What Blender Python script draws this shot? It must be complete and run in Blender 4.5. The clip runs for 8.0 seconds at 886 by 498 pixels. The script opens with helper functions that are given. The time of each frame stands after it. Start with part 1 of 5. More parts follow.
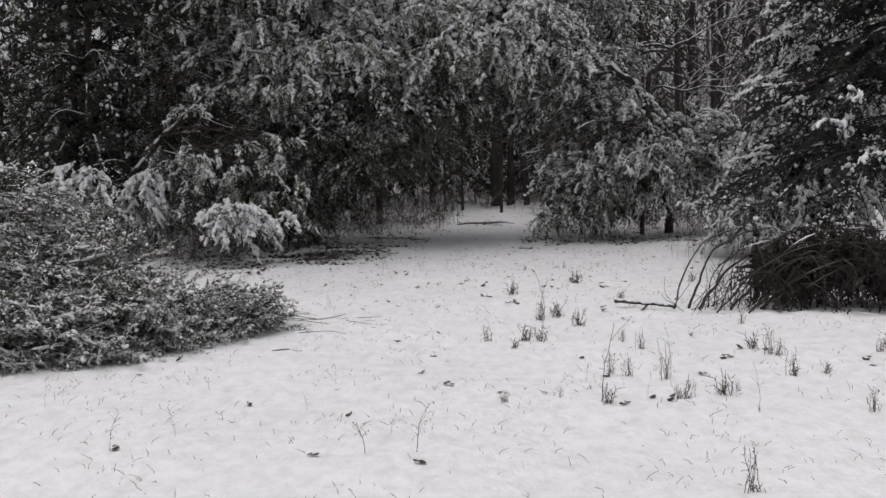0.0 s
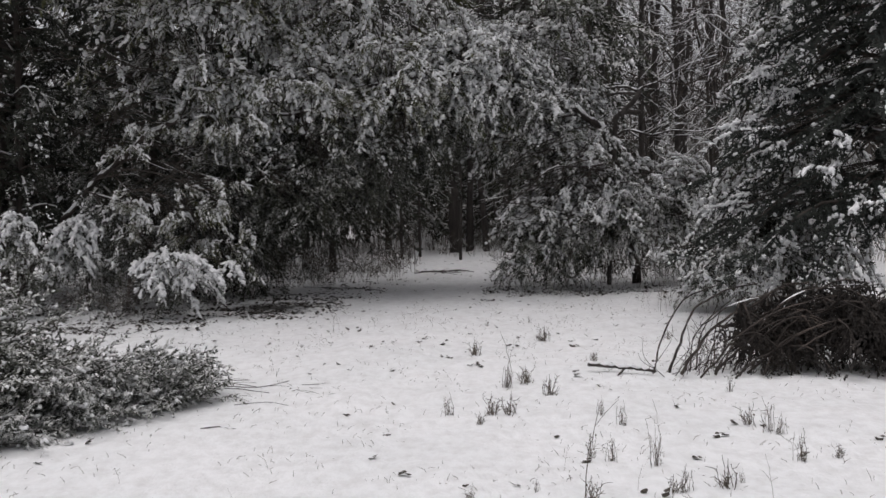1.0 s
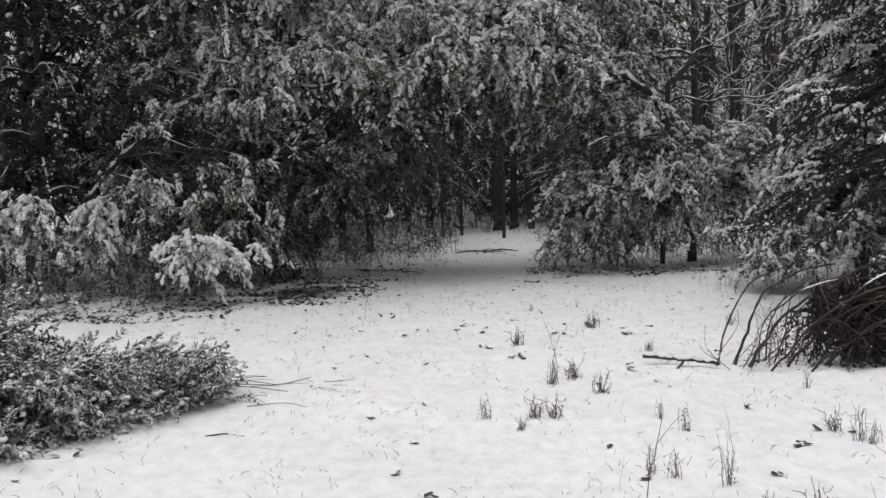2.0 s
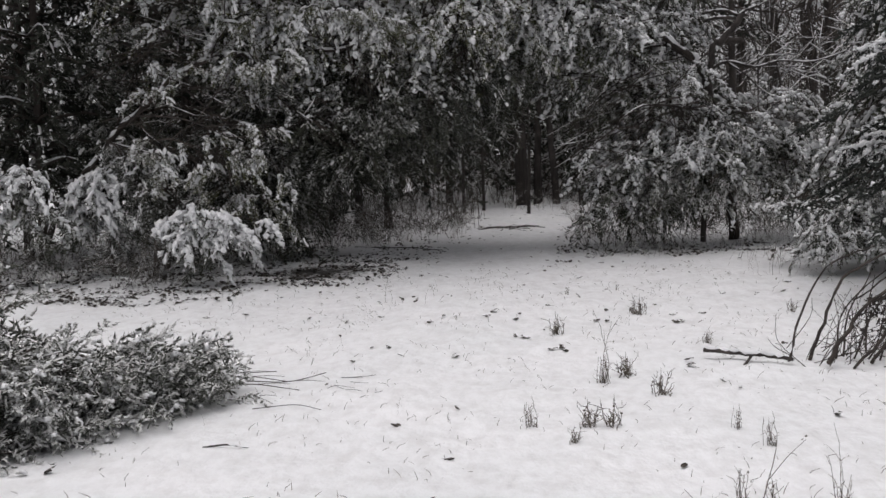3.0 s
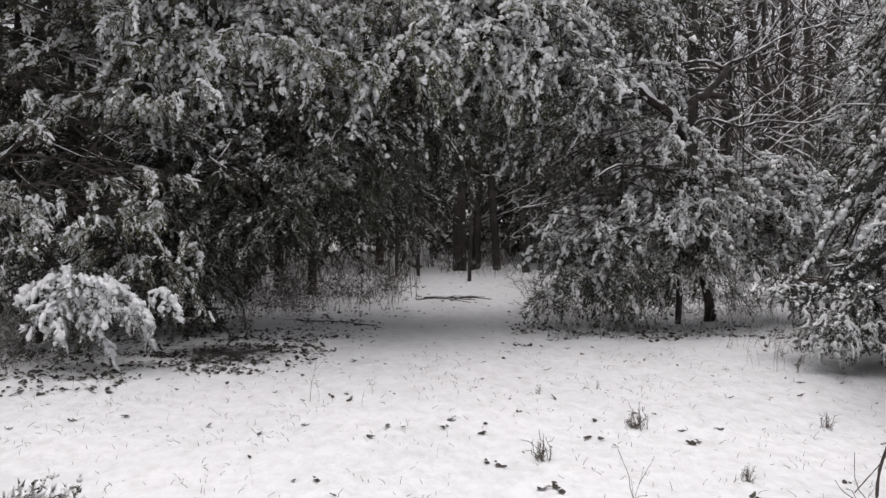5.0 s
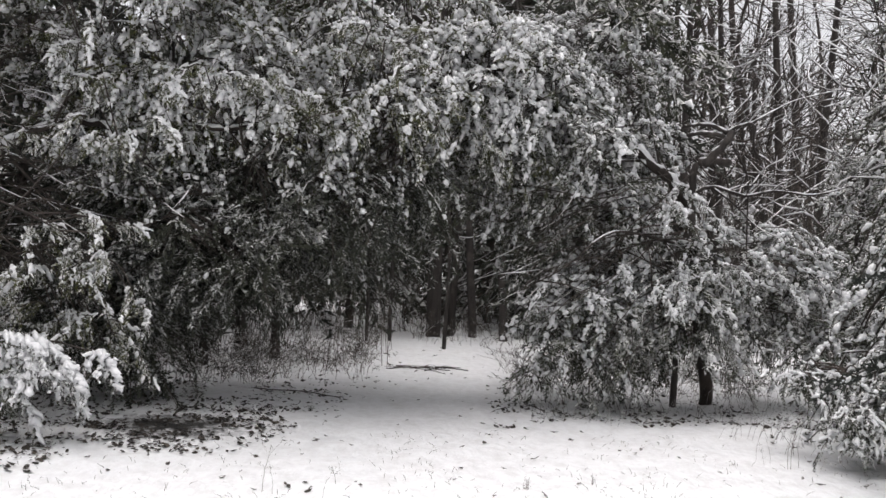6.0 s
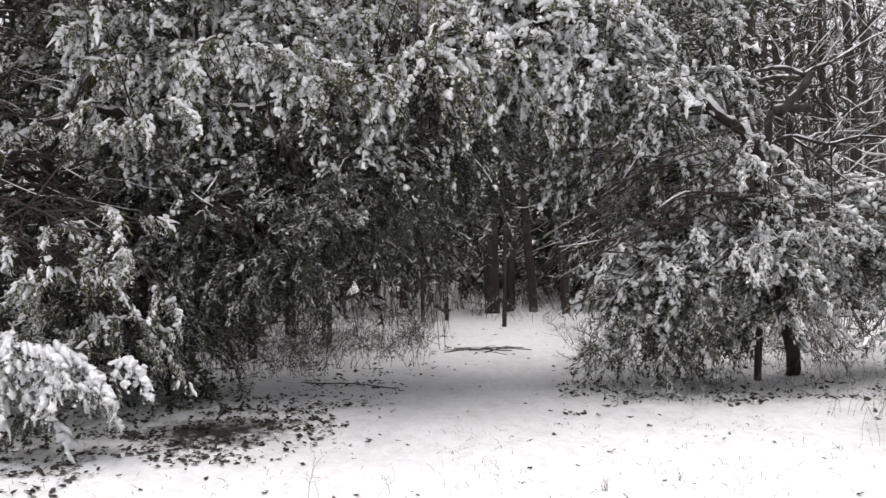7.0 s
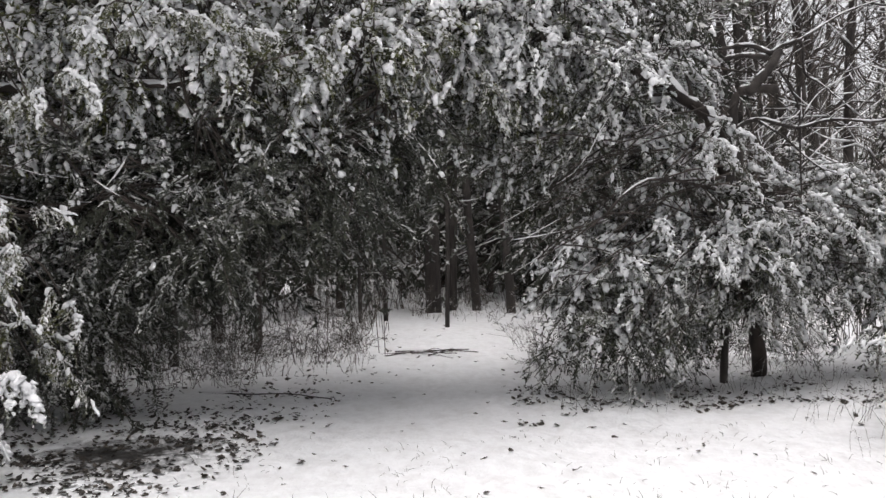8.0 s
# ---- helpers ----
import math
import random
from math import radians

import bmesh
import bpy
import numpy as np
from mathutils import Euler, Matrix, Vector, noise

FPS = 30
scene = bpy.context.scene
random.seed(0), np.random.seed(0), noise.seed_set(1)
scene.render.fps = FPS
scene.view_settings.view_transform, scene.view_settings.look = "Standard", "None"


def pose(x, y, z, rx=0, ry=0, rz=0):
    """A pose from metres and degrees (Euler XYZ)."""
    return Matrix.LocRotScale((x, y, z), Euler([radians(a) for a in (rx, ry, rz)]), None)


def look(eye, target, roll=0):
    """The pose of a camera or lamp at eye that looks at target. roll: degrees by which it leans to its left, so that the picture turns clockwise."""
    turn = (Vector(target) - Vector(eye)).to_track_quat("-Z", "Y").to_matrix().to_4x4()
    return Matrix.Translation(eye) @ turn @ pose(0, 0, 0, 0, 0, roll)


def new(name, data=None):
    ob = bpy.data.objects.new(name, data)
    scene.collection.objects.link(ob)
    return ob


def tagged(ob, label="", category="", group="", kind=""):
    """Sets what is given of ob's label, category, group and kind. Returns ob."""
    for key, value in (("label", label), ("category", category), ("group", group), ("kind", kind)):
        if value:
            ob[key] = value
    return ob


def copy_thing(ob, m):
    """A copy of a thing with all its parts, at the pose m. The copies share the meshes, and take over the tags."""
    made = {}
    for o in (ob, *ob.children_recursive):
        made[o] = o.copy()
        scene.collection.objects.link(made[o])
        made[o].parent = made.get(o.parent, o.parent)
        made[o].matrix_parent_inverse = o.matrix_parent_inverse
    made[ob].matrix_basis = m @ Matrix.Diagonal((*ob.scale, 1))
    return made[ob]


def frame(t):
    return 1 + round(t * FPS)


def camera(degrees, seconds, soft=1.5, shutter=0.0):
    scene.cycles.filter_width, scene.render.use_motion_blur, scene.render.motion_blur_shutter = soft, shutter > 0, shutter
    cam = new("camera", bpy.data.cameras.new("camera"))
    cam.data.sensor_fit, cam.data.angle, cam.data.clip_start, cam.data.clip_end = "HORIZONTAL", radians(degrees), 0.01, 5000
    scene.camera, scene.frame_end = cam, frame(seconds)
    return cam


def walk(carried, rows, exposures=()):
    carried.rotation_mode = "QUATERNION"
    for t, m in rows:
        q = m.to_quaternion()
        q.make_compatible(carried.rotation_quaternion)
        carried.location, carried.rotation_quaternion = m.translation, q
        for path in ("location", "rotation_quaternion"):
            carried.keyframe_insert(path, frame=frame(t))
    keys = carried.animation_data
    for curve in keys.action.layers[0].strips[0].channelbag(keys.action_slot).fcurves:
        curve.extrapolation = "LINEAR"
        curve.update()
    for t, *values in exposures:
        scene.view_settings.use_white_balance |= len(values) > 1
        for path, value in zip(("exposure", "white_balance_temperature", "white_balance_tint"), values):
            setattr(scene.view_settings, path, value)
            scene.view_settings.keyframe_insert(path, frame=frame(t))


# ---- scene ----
cam = camera(48.8, 8.0)
PATH = [
    (0, (0.368, -0.391, 1.654), (0.237, 1.595, 1.455), -1.1),
    (0.5, (0.237, 0.123, 1.676), (0.222, 2.122, 1.595), -0.8),
    (1, (0.317, 0.591, 1.706), (0.275, 2.587, 1.591), -0.8),
    (1.5, (0.376, 1.005, 1.671), (0.242, 2.995, 1.532), -1.2),
    (1.7, (0.387, 1.217, 1.694), (0.249, 3.206, 1.543), -1.6),
    (2.8, (0.257, 2.247, 1.629), (0.117, 4.233, 1.444), -1.8),
    (3, (0.178, 2.485, 1.631), (0.009, 4.466, 1.420), -1.6),
    (3.5, (0.045, 2.980, 1.624), (-0.087, 4.964, 1.410), -3.5),
    (4, (0.044, 3.434, 1.634), (-0.132, 5.423, 1.524), -1.2),
    (4.5, (-0.086, 3.956, 1.654), (-0.165, 5.948, 1.497), 1.3),
    (4.7, (-0.176, 4.200, 1.653), (-0.172, 6.197, 1.537), 0.4),
    (5.8, (-0.240, 5.341, 1.666), (-0.270, 7.339, 1.591), 0.6),
    (6, (-0.292, 5.541, 1.666), (-0.237, 7.540, 1.696), 2.7),
    (6.5, (-0.231, 5.967, 1.648), (-0.174, 7.966, 1.631), -0.0),
    (7, (-0.244, 6.376, 1.717), (-0.304, 8.375, 1.687), -0.7),
    (7.5, (-0.268, 6.846, 1.682), (-0.209, 8.845, 1.694), -0.1),
    (8, (-0.305, 7.298, 1.671), (-0.235, 9.297, 1.635), -1.1),
]
walk(cam, [(t, look(eye, target, roll)) for t, eye, target, roll in PATH], [(0, -0.08, 6500, 14), (0.5, -0.26, 6500, 14), (1, -0.04, 6500, 14), (1.7, 0.15, 6500, 14), (3, 0.05, 6500, 14), (4, -0.21, 6500, 14), (4.7, 0.18, 6500, 14), (5.8, 0.74, 6550, 13), (6.5, 0.99, 6550, 13), (7, 1.00, 6550, 13), (7.5, 1.02, 6550, 13), (8, 0.92, 6550, 13)])

# ---------------------------------------------------------------- light
SUN_UP, SUN_TURN = 82.0, 200.0
world = bpy.data.worlds.new("overcast_sky")
scene.world = world
world.use_nodes = True
wn, wl = world.node_tree.nodes, world.node_tree.links
wn.clear()
sky = wn.new("ShaderNodeTexSky")
sky.sky_type, sky.sun_disc = "NISHITA", False
sky.sun_elevation, sky.sun_rotation = radians(SUN_UP), radians(SUN_TURN)
sky.dust_density, sky.air_density = 3.0, 1.0
grey = wn.new("ShaderNodeHueSaturation")
grey.inputs["Saturation"].default_value = 0.12
back = wn.new("ShaderNodeBackground")
back.inputs["Strength"].default_value = 0.115
wout = wn.new("ShaderNodeOutputWorld")
wl.new(sky.outputs[0], grey.inputs["Color"])
wl.new(grey.outputs[0], back.inputs["Color"])
wl.new(back.outputs[0], wout.inputs["Surface"])

sun = new("sun", bpy.data.lights.new("sun", "SUN"))
sun.data.energy, sun.data.angle, sun.data.color = 1.0, radians(60), (1.0, 0.98, 0.95)
sun.matrix_world = Matrix.Translation((0, 0, 30)) @ Euler((radians(90 - SUN_UP), 0, radians(180 - SUN_TURN))).to_matrix().to_4x4()


# ---------------------------------------------------------------- materials
def material(name, rough=0.8):
    m = bpy.data.materials.new(name)
    m.use_nodes = True
    n, l = m.node_tree.nodes, m.node_tree.links
    b = n["Principled BSDF"]
    b.inputs["Roughness"].default_value = rough
    return m, n, l, b


def noise_tex(n, l, scale, detail=4.0, rough=0.6, stretch=(1, 1, 1)):
    co = n.new("ShaderNodeTexCoord")
    mp = n.new("ShaderNodeMapping")
    mp.inputs["Scale"].default_value = stretch
    t = n.new("ShaderNodeTexNoise")
    t.inputs["Scale"].default_value, t.inputs["Detail"].default_value, t.inputs["Roughness"].default_value = scale, detail, rough
    l.new(co.outputs["Object"], mp.inputs[0])
    l.new(mp.outputs[0], t.inputs["Vector"])
    return t


def ramp(n, l, source, stops):
    r = n.new("ShaderNodeValToRGB")
    while len(r.color_ramp.elements) < len(stops):
        r.color_ramp.elements.new(0.5)
    for e, (at, c) in zip(r.color_ramp.elements, stops):
        e.position, e.color = at, (*c, 1)
    l.new(source, r.inputs[0])
    return r


def bumped(n, l, b, source, strength, distance):
    u = n.new("ShaderNodeBump")
    u.inputs["Strength"].default_value, u.inputs["Distance"].default_value = strength, distance
    l.new(source, u.inputs["Height"])
    l.new(u.outputs[0], b.inputs["Normal"])
    return u


def mixed(n, l, factor, a, b):
    m = n.new("ShaderNodeMix")
    m.data_type = "RGBA"
    for socket, value in ((m.inputs[0], factor), (m.inputs[6], a), (m.inputs[7], b)):
        if isinstance(value, (tuple, float)):
            socket.default_value = value
        else:
            l.new(value, socket)
    return m.outputs[2]


def plant_material(name, dark, light, rough=0.75, dust=0.0):
    m, n, l, b = material(name, rough)
    g = n.new("ShaderNodeNewGeometry")
    r = ramp(n, l, g.outputs["Random Per Island"], [(0.0, dark), (0.75, [(p + q) / 2 for p, q in zip(dark, light)]), (1.0, light)])
    t = noise_tex(n, l, 1.3, 2)
    k = ramp(n, l, t.outputs[0], [(0.3, (0.7, 0.7, 0.7)), (0.75, (1.25, 1.2, 1.1))])
    mul = n.new("ShaderNodeMix")
    mul.data_type, mul.blend_type = "RGBA", "MULTIPLY"
    mul.inputs[0].default_value = 1.0
    l.new(r.outputs[0], mul.inputs[6])
    l.new(k.outputs[0], mul.inputs[7])
    if dust <= 0:
        l.new(mul.outputs[2], b.inputs["Base Color"])
        return m
    # a dusting of snow on what faces the sky
    xyz = n.new("ShaderNodeSeparateXYZ")
    l.new(g.outputs["Normal"], xyz.inputs[0])
    fine = noise_tex(n, l, 45, 3)
    broad = noise_tex(n, l, 1.7, 2)
    add = n.new("ShaderNodeMath")
    add.operation = "ADD"
    l.new(fine.outputs[0], add.inputs[0])
    l.new(broad.outputs[0], add.inputs[1])
    sum3 = n.new("ShaderNodeMath")
    sum3.operation = "MULTIPLY_ADD"
    sum3.inputs[1].default_value = 0.6
    l.new(xyz.outputs[2], sum3.inputs[0])
    l.new(add.outputs[0], sum3.inputs[2])
    f = ramp(n, l, sum3.outputs[0], [(0.0, (0, 0, 0)), (1.0, (0.9, 0.9, 0.9))])
    lo = n.new("ShaderNodeMapRange")
    lo.inputs["From Min"].default_value, lo.inputs["From Max"].default_value = 1.62 - dust, 2.0 - dust
    l.new(sum3.outputs[0], lo.inputs["Value"])
    l.new(lo.outputs[0], f.inputs[0])
    l.new(mixed(n, l, f.outputs[0], mul.outputs[2], (0.73, 0.73, 0.72, 1)), b.inputs["Base Color"])
    return m


def bark_material(name, dark, light):
    m, n, l, b = material(name, 0.9)
    t = noise_tex(n, l, 14, 6, 0.65, (1, 1, 0.15))
    s = noise_tex(n, l, 2.2, 3)
    a = ramp(n, l, t.outputs[0], [(0.3, dark), (0.7, light)])
    f = ramp(n, l, s.outputs[0], [(0.52, (0, 0, 0)), (0.68, (1, 1, 1))])
    c = mixed(n, l, f.outputs[0], a.outputs[0], (*[v * 1.5 for v in light], 1))
    l.new(c, b.inputs["Base Color"])
    bumped(n, l, b, t.outputs[0], 0.9, 0.015)
    return m


def snow_material(name):
    m, n, l, b = material(name, 0.55)
    g = n.new("ShaderNodeNewGeometry")
    r = ramp(n, l, g.outputs["Random Per Island"], [(0.0, (0.72, 0.73, 0.74)), (0.5, (0.83, 0.83, 0.84)), (1.0, (0.92, 0.92, 0.93))])
    l.new(r.outputs[0], b.inputs["Base Color"])
    t = noise_tex(n, l, 60, 3)
    bumped(n, l, b, t.outputs[0], 0.5, 0.01)
    return m


SNOW = snow_material("clinging_snow")
CEDAR = plant_material("cedar_foliage", (0.027, 0.031, 0.021), (0.098, 0.108, 0.068), dust=0.655)
OLIVE = plant_material("olive_cedar_foliage", (0.030, 0.034, 0.016), (0.140, 0.149, 0.050), dust=0.69)
CONIFER = plant_material("wood_conifer_foliage", (0.014, 0.017, 0.012), (0.044, 0.050, 0.036), dust=0.28)
# cedar foliage again, with shade put into the colour and less snow dust
SHADED_CEDAR = plant_material("shaded_cedar_foliage", (0.021, 0.025, 0.018), (0.076, 0.082, 0.060), dust=0.52)
FIR = plant_material("fir_needles", (0.011, 0.015, 0.013), (0.038, 0.046, 0.039), dust=0.10)
DEAD = plant_material("dead_brown_needles", (0.015, 0.0125, 0.0115), (0.048, 0.039, 0.034))
BOUGH = plant_material("bough_needles", (0.040, 0.046, 0.037), (0.12, 0.13, 0.108), dust=0.62)
SCRUB = plant_material("undergrowth", (0.034, 0.028, 0.023), (0.12, 0.100, 0.083), dust=0.40)
STRAW = plant_material("dry_grass", (0.055, 0.046, 0.038), (0.19, 0.16, 0.13))
LEAF = plant_material("dead_leaves", (0.021, 0.018, 0.0155), (0.078, 0.065, 0.054))
BARK = bark_material("cedar_bark", (0.018, 0.014, 0.012), (0.058, 0.046, 0.040))
GREYBARK = bark_material("grey_bark", (0.021, 0.0175, 0.016), (0.062, 0.053, 0.048))
TWIG = bark_material("dark_twigs", (0.022, 0.018, 0.016), (0.07, 0.056, 0.048))


def ground_material():
    m, n, l, b = material("snow_cover", 0.6)
    fine = noise_tex(n, l, 38, 5)
    soft = noise_tex(n, l, 6.0, 4, 0.6, (1.1, 0.8, 1))
    wide = noise_tex(n, l, 0.8, 3)
    tone = ramp(n, l, wide.outputs[0], [(0.3, (0.86, 0.87, 0.88)), (0.7, (0.92, 0.92, 0.93))])
    # thin places where the grass or the leaf mould shows through the snow
    thin = ramp(n, l, soft.outputs[0], [(0.50, (0, 0, 0)), (0.75, (0.22, 0.22, 0.22))])
    c = mixed(n, l, thin.outputs[0], tone.outputs[0], (0.42, 0.39, 0.36, 1))
    # the bare patch of leaf mould beside the trail
    co = n.new("ShaderNodeTexCoord")
    mp = n.new("ShaderNodeMapping")
    mp.inputs["Location"].default_value = (2.4 / 1.05, -14.5 / 1.0, 0)
    mp.inputs["Scale"].default_value = (1 / 1.05, 1 / 1.0, 0)
    ln = n.new("ShaderNodeVectorMath")
    ln.operation = "LENGTH"
    l.new(co.outputs["Object"], mp.inputs[0])
    l.new(mp.outputs[0], ln.inputs[0])
    rag = noise_tex(n, l, 7, 5, 0.7)
    add = n.new("ShaderNodeMath")
    add.operation = "MULTIPLY_ADD"
    add.inputs[1].default_value = 1.4
    l.new(rag.outputs[0], add.inputs[0])
    l.new(ln.outputs["Value"], add.inputs[2])
    # faint mottling where blades bend the crust
    mott = noise_tex(n, l, 9, 4, 0.7, (1.1, 0.75, 1))
    spot = ramp(n, l, mott.outputs[0], [(0.42, (0, 0, 0)), (0.72, (0.30, 0.30, 0.30))])
    c = mixed(n, l, spot.outputs[0], c, (0.50, 0.49, 0.48, 1))
    bare = ramp(n, l, add.outputs[0], [(0.0, (1, 1, 1)), (1.0, (0, 0, 0))])
    sc = n.new("ShaderNodeMath")
    sc.operation = "MULTIPLY_ADD"
    sc.inputs[1].default_value, sc.inputs[2].default_value = 2.4, -2.2
    l.new(add.outputs[0], sc.inputs[0])
    l.new(sc.outputs[0], bare.inputs[0])
    c = mixed(n, l, bare.outputs[0], c, (0.040, 0.038, 0.036, 1))
    l.new(c, b.inputs["Base Color"])
    u = bumped(n, l, b, fine.outputs[0], 0.15, 0.012)
    v = n.new("ShaderNodeBump")
    v.inputs["Strength"].default_value, v.inputs["Distance"].default_value = 0.8, 0.05
    l.new(soft.outputs[0], v.inputs["Height"])
    l.new(v.outputs[0], u.inputs["Normal"])
    return m


GROUND = ground_material()

# ---------------------------------------------------------------- mesh tools
RNG = np.random.default_rng(7)
UP = np.array((0.0, 0.0, 1.0))


class Soup:
    """Triangles gathered from many small pieces, for one mesh."""

    def __init__(self):
        self.v, self.t, self.n = [], [], 0

    def add(self, v, t):
        v = np.asarray(v, float).reshape(-1, 3)
        self.v.append(v)
        self.t.append(np.asarray(t, int).reshape(-1, 3) + self.n)
        self.n += len(v)

    def many(self, v, t, turns, places):
        """The piece v, t once for each of the turns (k, 3, 3) and places (k, 3)."""
        k, n = len(places), len(v)
        if not k or not n:
            return
        w = np.einsum("kij,nj->kni", turns, v) + places[:, None, :]
        f = t[None] + (np.arange(k) * n)[:, None, None]
        self.add(w, f)

    def mesh(self, name, mat, smooth=False):
        me = bpy.data.meshes.new(name)
        if self.n:
            v, t = np.concatenate(self.v), np.concatenate(self.t)
            me.vertices.add(len(v))
            me.vertices.foreach_set("co", v.astype(np.float32).ravel())
            me.loops.add(len(t) * 3)
            me.loops.foreach_set("vertex_index", t.astype(np.int32).ravel())
            me.polygons.add(len(t))
            me.polygons.foreach_set("loop_start", (np.arange(len(t)) * 3).astype(np.int32))
            me.polygons.foreach_set("use_smooth", np.full(len(t), smooth))
            me.update(calc_edges=True)
        me.materials.append(mat)
        return me


def part(name, soup, mat, parent=None, label="", smooth=False, kind=""):
    ob = new(name, soup.mesh(name, mat, smooth))
    if parent is not None:
        ob.parent = parent
        ob.matrix_parent_inverse = parent.matrix_basis.inverted()
    return tagged(ob, label, kind=kind)


def thing(name, at, label, category, group=""):
    ob = new(name)
    ob.empty_display_size = 0.2
    ob.matrix_basis = Matrix.Translation(at)
    return tagged(ob, label, category, group)


def bend(points, steps):
    """A smooth line through the points."""
    p = np.asarray(points, float)
    q = np.vstack([2 * p[0] - p[1], p, 2 * p[-1] - p[-2]])
    out = []
    for i in range(len(p) - 1):
        a, b, c, d = q[i:i + 4]
        for s in np.arange(steps) / steps:
            out.append(0.5 * (2 * b + (c - a) * s + (2 * a - 5 * b + 4 * c - d) * s * s + (3 * b - a - 3 * c + d) * s ** 3))
    out.append(p[-1])
    return np.array(out)


def tube(soup, line, radii, sides=6, rough=0.0):
    line = np.asarray(line, float)
    n = len(line)
    radii = np.broadcast_to(np.asarray(radii, float), (n,)) if np.ndim(radii) else np.full(n, radii)
    d = np.gradient(line, axis=0)
    d /= np.linalg.norm(d, axis=1)[:, None] + 1e-9
    ref = np.where(np.abs(d[:, 2:3]) > 0.9, np.array((1.0, 0, 0)), UP)
    a = np.cross(d, ref)
    a /= np.linalg.norm(a, axis=1)[:, None] + 1e-9
    b = np.cross(d, a)
    ang = np.arange(sides) * 2 * np.pi / sides
    rr = radii[:, None] * (1 + rough * RNG.uniform(-1, 1, (n, sides)))
    v = line[:, None] + rr[..., None] * (np.cos(ang)[None, :, None] * a[:, None] + np.sin(ang)[None, :, None] * b[:, None])
    v = np.vstack([v.reshape(-1, 3), line[-1:] + d[-1:] * radii[-1], line[:1] - d[:1] * radii[0] * 0.3])
    i, j = np.meshgrid(np.arange(n - 1), np.arange(sides), indexing="ij")
    p, q = i * sides + j, i * sides + (j + 1) % sides
    t = np.concatenate([np.stack([p, q, q + sides], -1).reshape(-1, 3), np.stack([p, q + sides, p + sides], -1).reshape(-1, 3)])
    e = np.arange(sides)
    top = np.stack([(n - 1) * sides + e, (n - 1) * sides + (e + 1) % sides, np.full(sides, n * sides)], -1)
    low = np.stack([(e + 1) % sides, e, np.full(sides, n * sides + 1)], -1)
    soup.add(v, np.vstack([t, top, low]))


def snow_line(soup, line, radii, sides=5, cover=0.85, fat=1.0):
    """Snow lying along the upper side of a branch, broken into runs."""
    line = np.asarray(line, float)
    r = np.broadcast_to(np.asarray(radii, float), (len(line),))
    d = np.gradient(line, axis=0)
    d /= np.linalg.norm(d, axis=1)[:, None] + 1e-9
    flat = np.sqrt(np.clip(1 - d[:, 2] ** 2, 0, 1))
    i = 0
    while i < len(line) - 1:
        k = min(len(line) - 1, i + RNG.integers(2, 5))
        if RNG.random() < cover and flat[i:k + 1].min() > 0.5:
            seg = line[i:k + 1] + UP * (r[i:k + 1] * 0.62)[:, None]
            w = r[i:k + 1] * 0.85 * fat + np.minimum(0.006, 1.1 * r[i:k + 1])
            w = w * RNG.uniform(0.75, 1.15, len(w))
            w[0] *= 0.55
            w[-1] *= 0.55
            tube(soup, seg, w, sides)
        i = k


def cone(soup, a, c, r):
    """A slim needle tuft: three sides that run to a point."""
    d = c - a
    w = np.cross(d, UP)
    w /= np.linalg.norm(w) + 1e-9
    u = np.cross(w, d)
    u /= np.linalg.norm(u) + 1e-9
    soup.add(np.vstack([a + u * r, a - u * 0.5 * r + w * 0.87 * r, a - u * 0.5 * r - w * 0.87 * r, c]), [(0, 1, 3), (1, 2, 3), (2, 0, 3)])


def lump(soup, at, r, along, long=(0.7, 1.5)):
    """A small ragged finger of snow draped along the shoot that carries it, with a drooping end."""
    d = along * np.array((1, 1, 0.45))
    d /= np.linalg.norm(d) + 1e-9
    far = r * RNG.uniform(*long)
    side = np.cross(d, UP)
    side /= np.linalg.norm(side) + 1e-9
    top = np.cross(side, d)
    rings = []
    for q, w, sink in ((-1.0, 0.55, 0.0), (0.0, 1.0, 0.0), (0.9, 0.6, 0.35)):
        c = d * far * q - UP * r * sink * 1.3 + RNG.normal(0, 0.16 * r, 3)
        w = w * r * RNG.uniform(0.75, 1.2)
        rings.append([c + side * w, c + top * w * RNG.uniform(0.6, 1.1), c - side * w, c - top * w * 0.4])
    v = np.array(rings).reshape(-1, 3) + RNG.normal(0, 0.12 * r, (12, 3))
    soup.add(v + at, FINGER)


FINGER = np.array([(4 * i + j, 4 * i + (j + 1) % 4, 4 * i + 4 + (j + 1) % 4) for i in range(2) for j in range(4)] + [(4 * i + j, 4 * i + 4 + (j + 1) % 4, 4 * i + 4 + j) for i in range(2) for j in range(4)] + [(0, 2, 1), (0, 3, 2), (8, 9, 10), (8, 10, 11)])


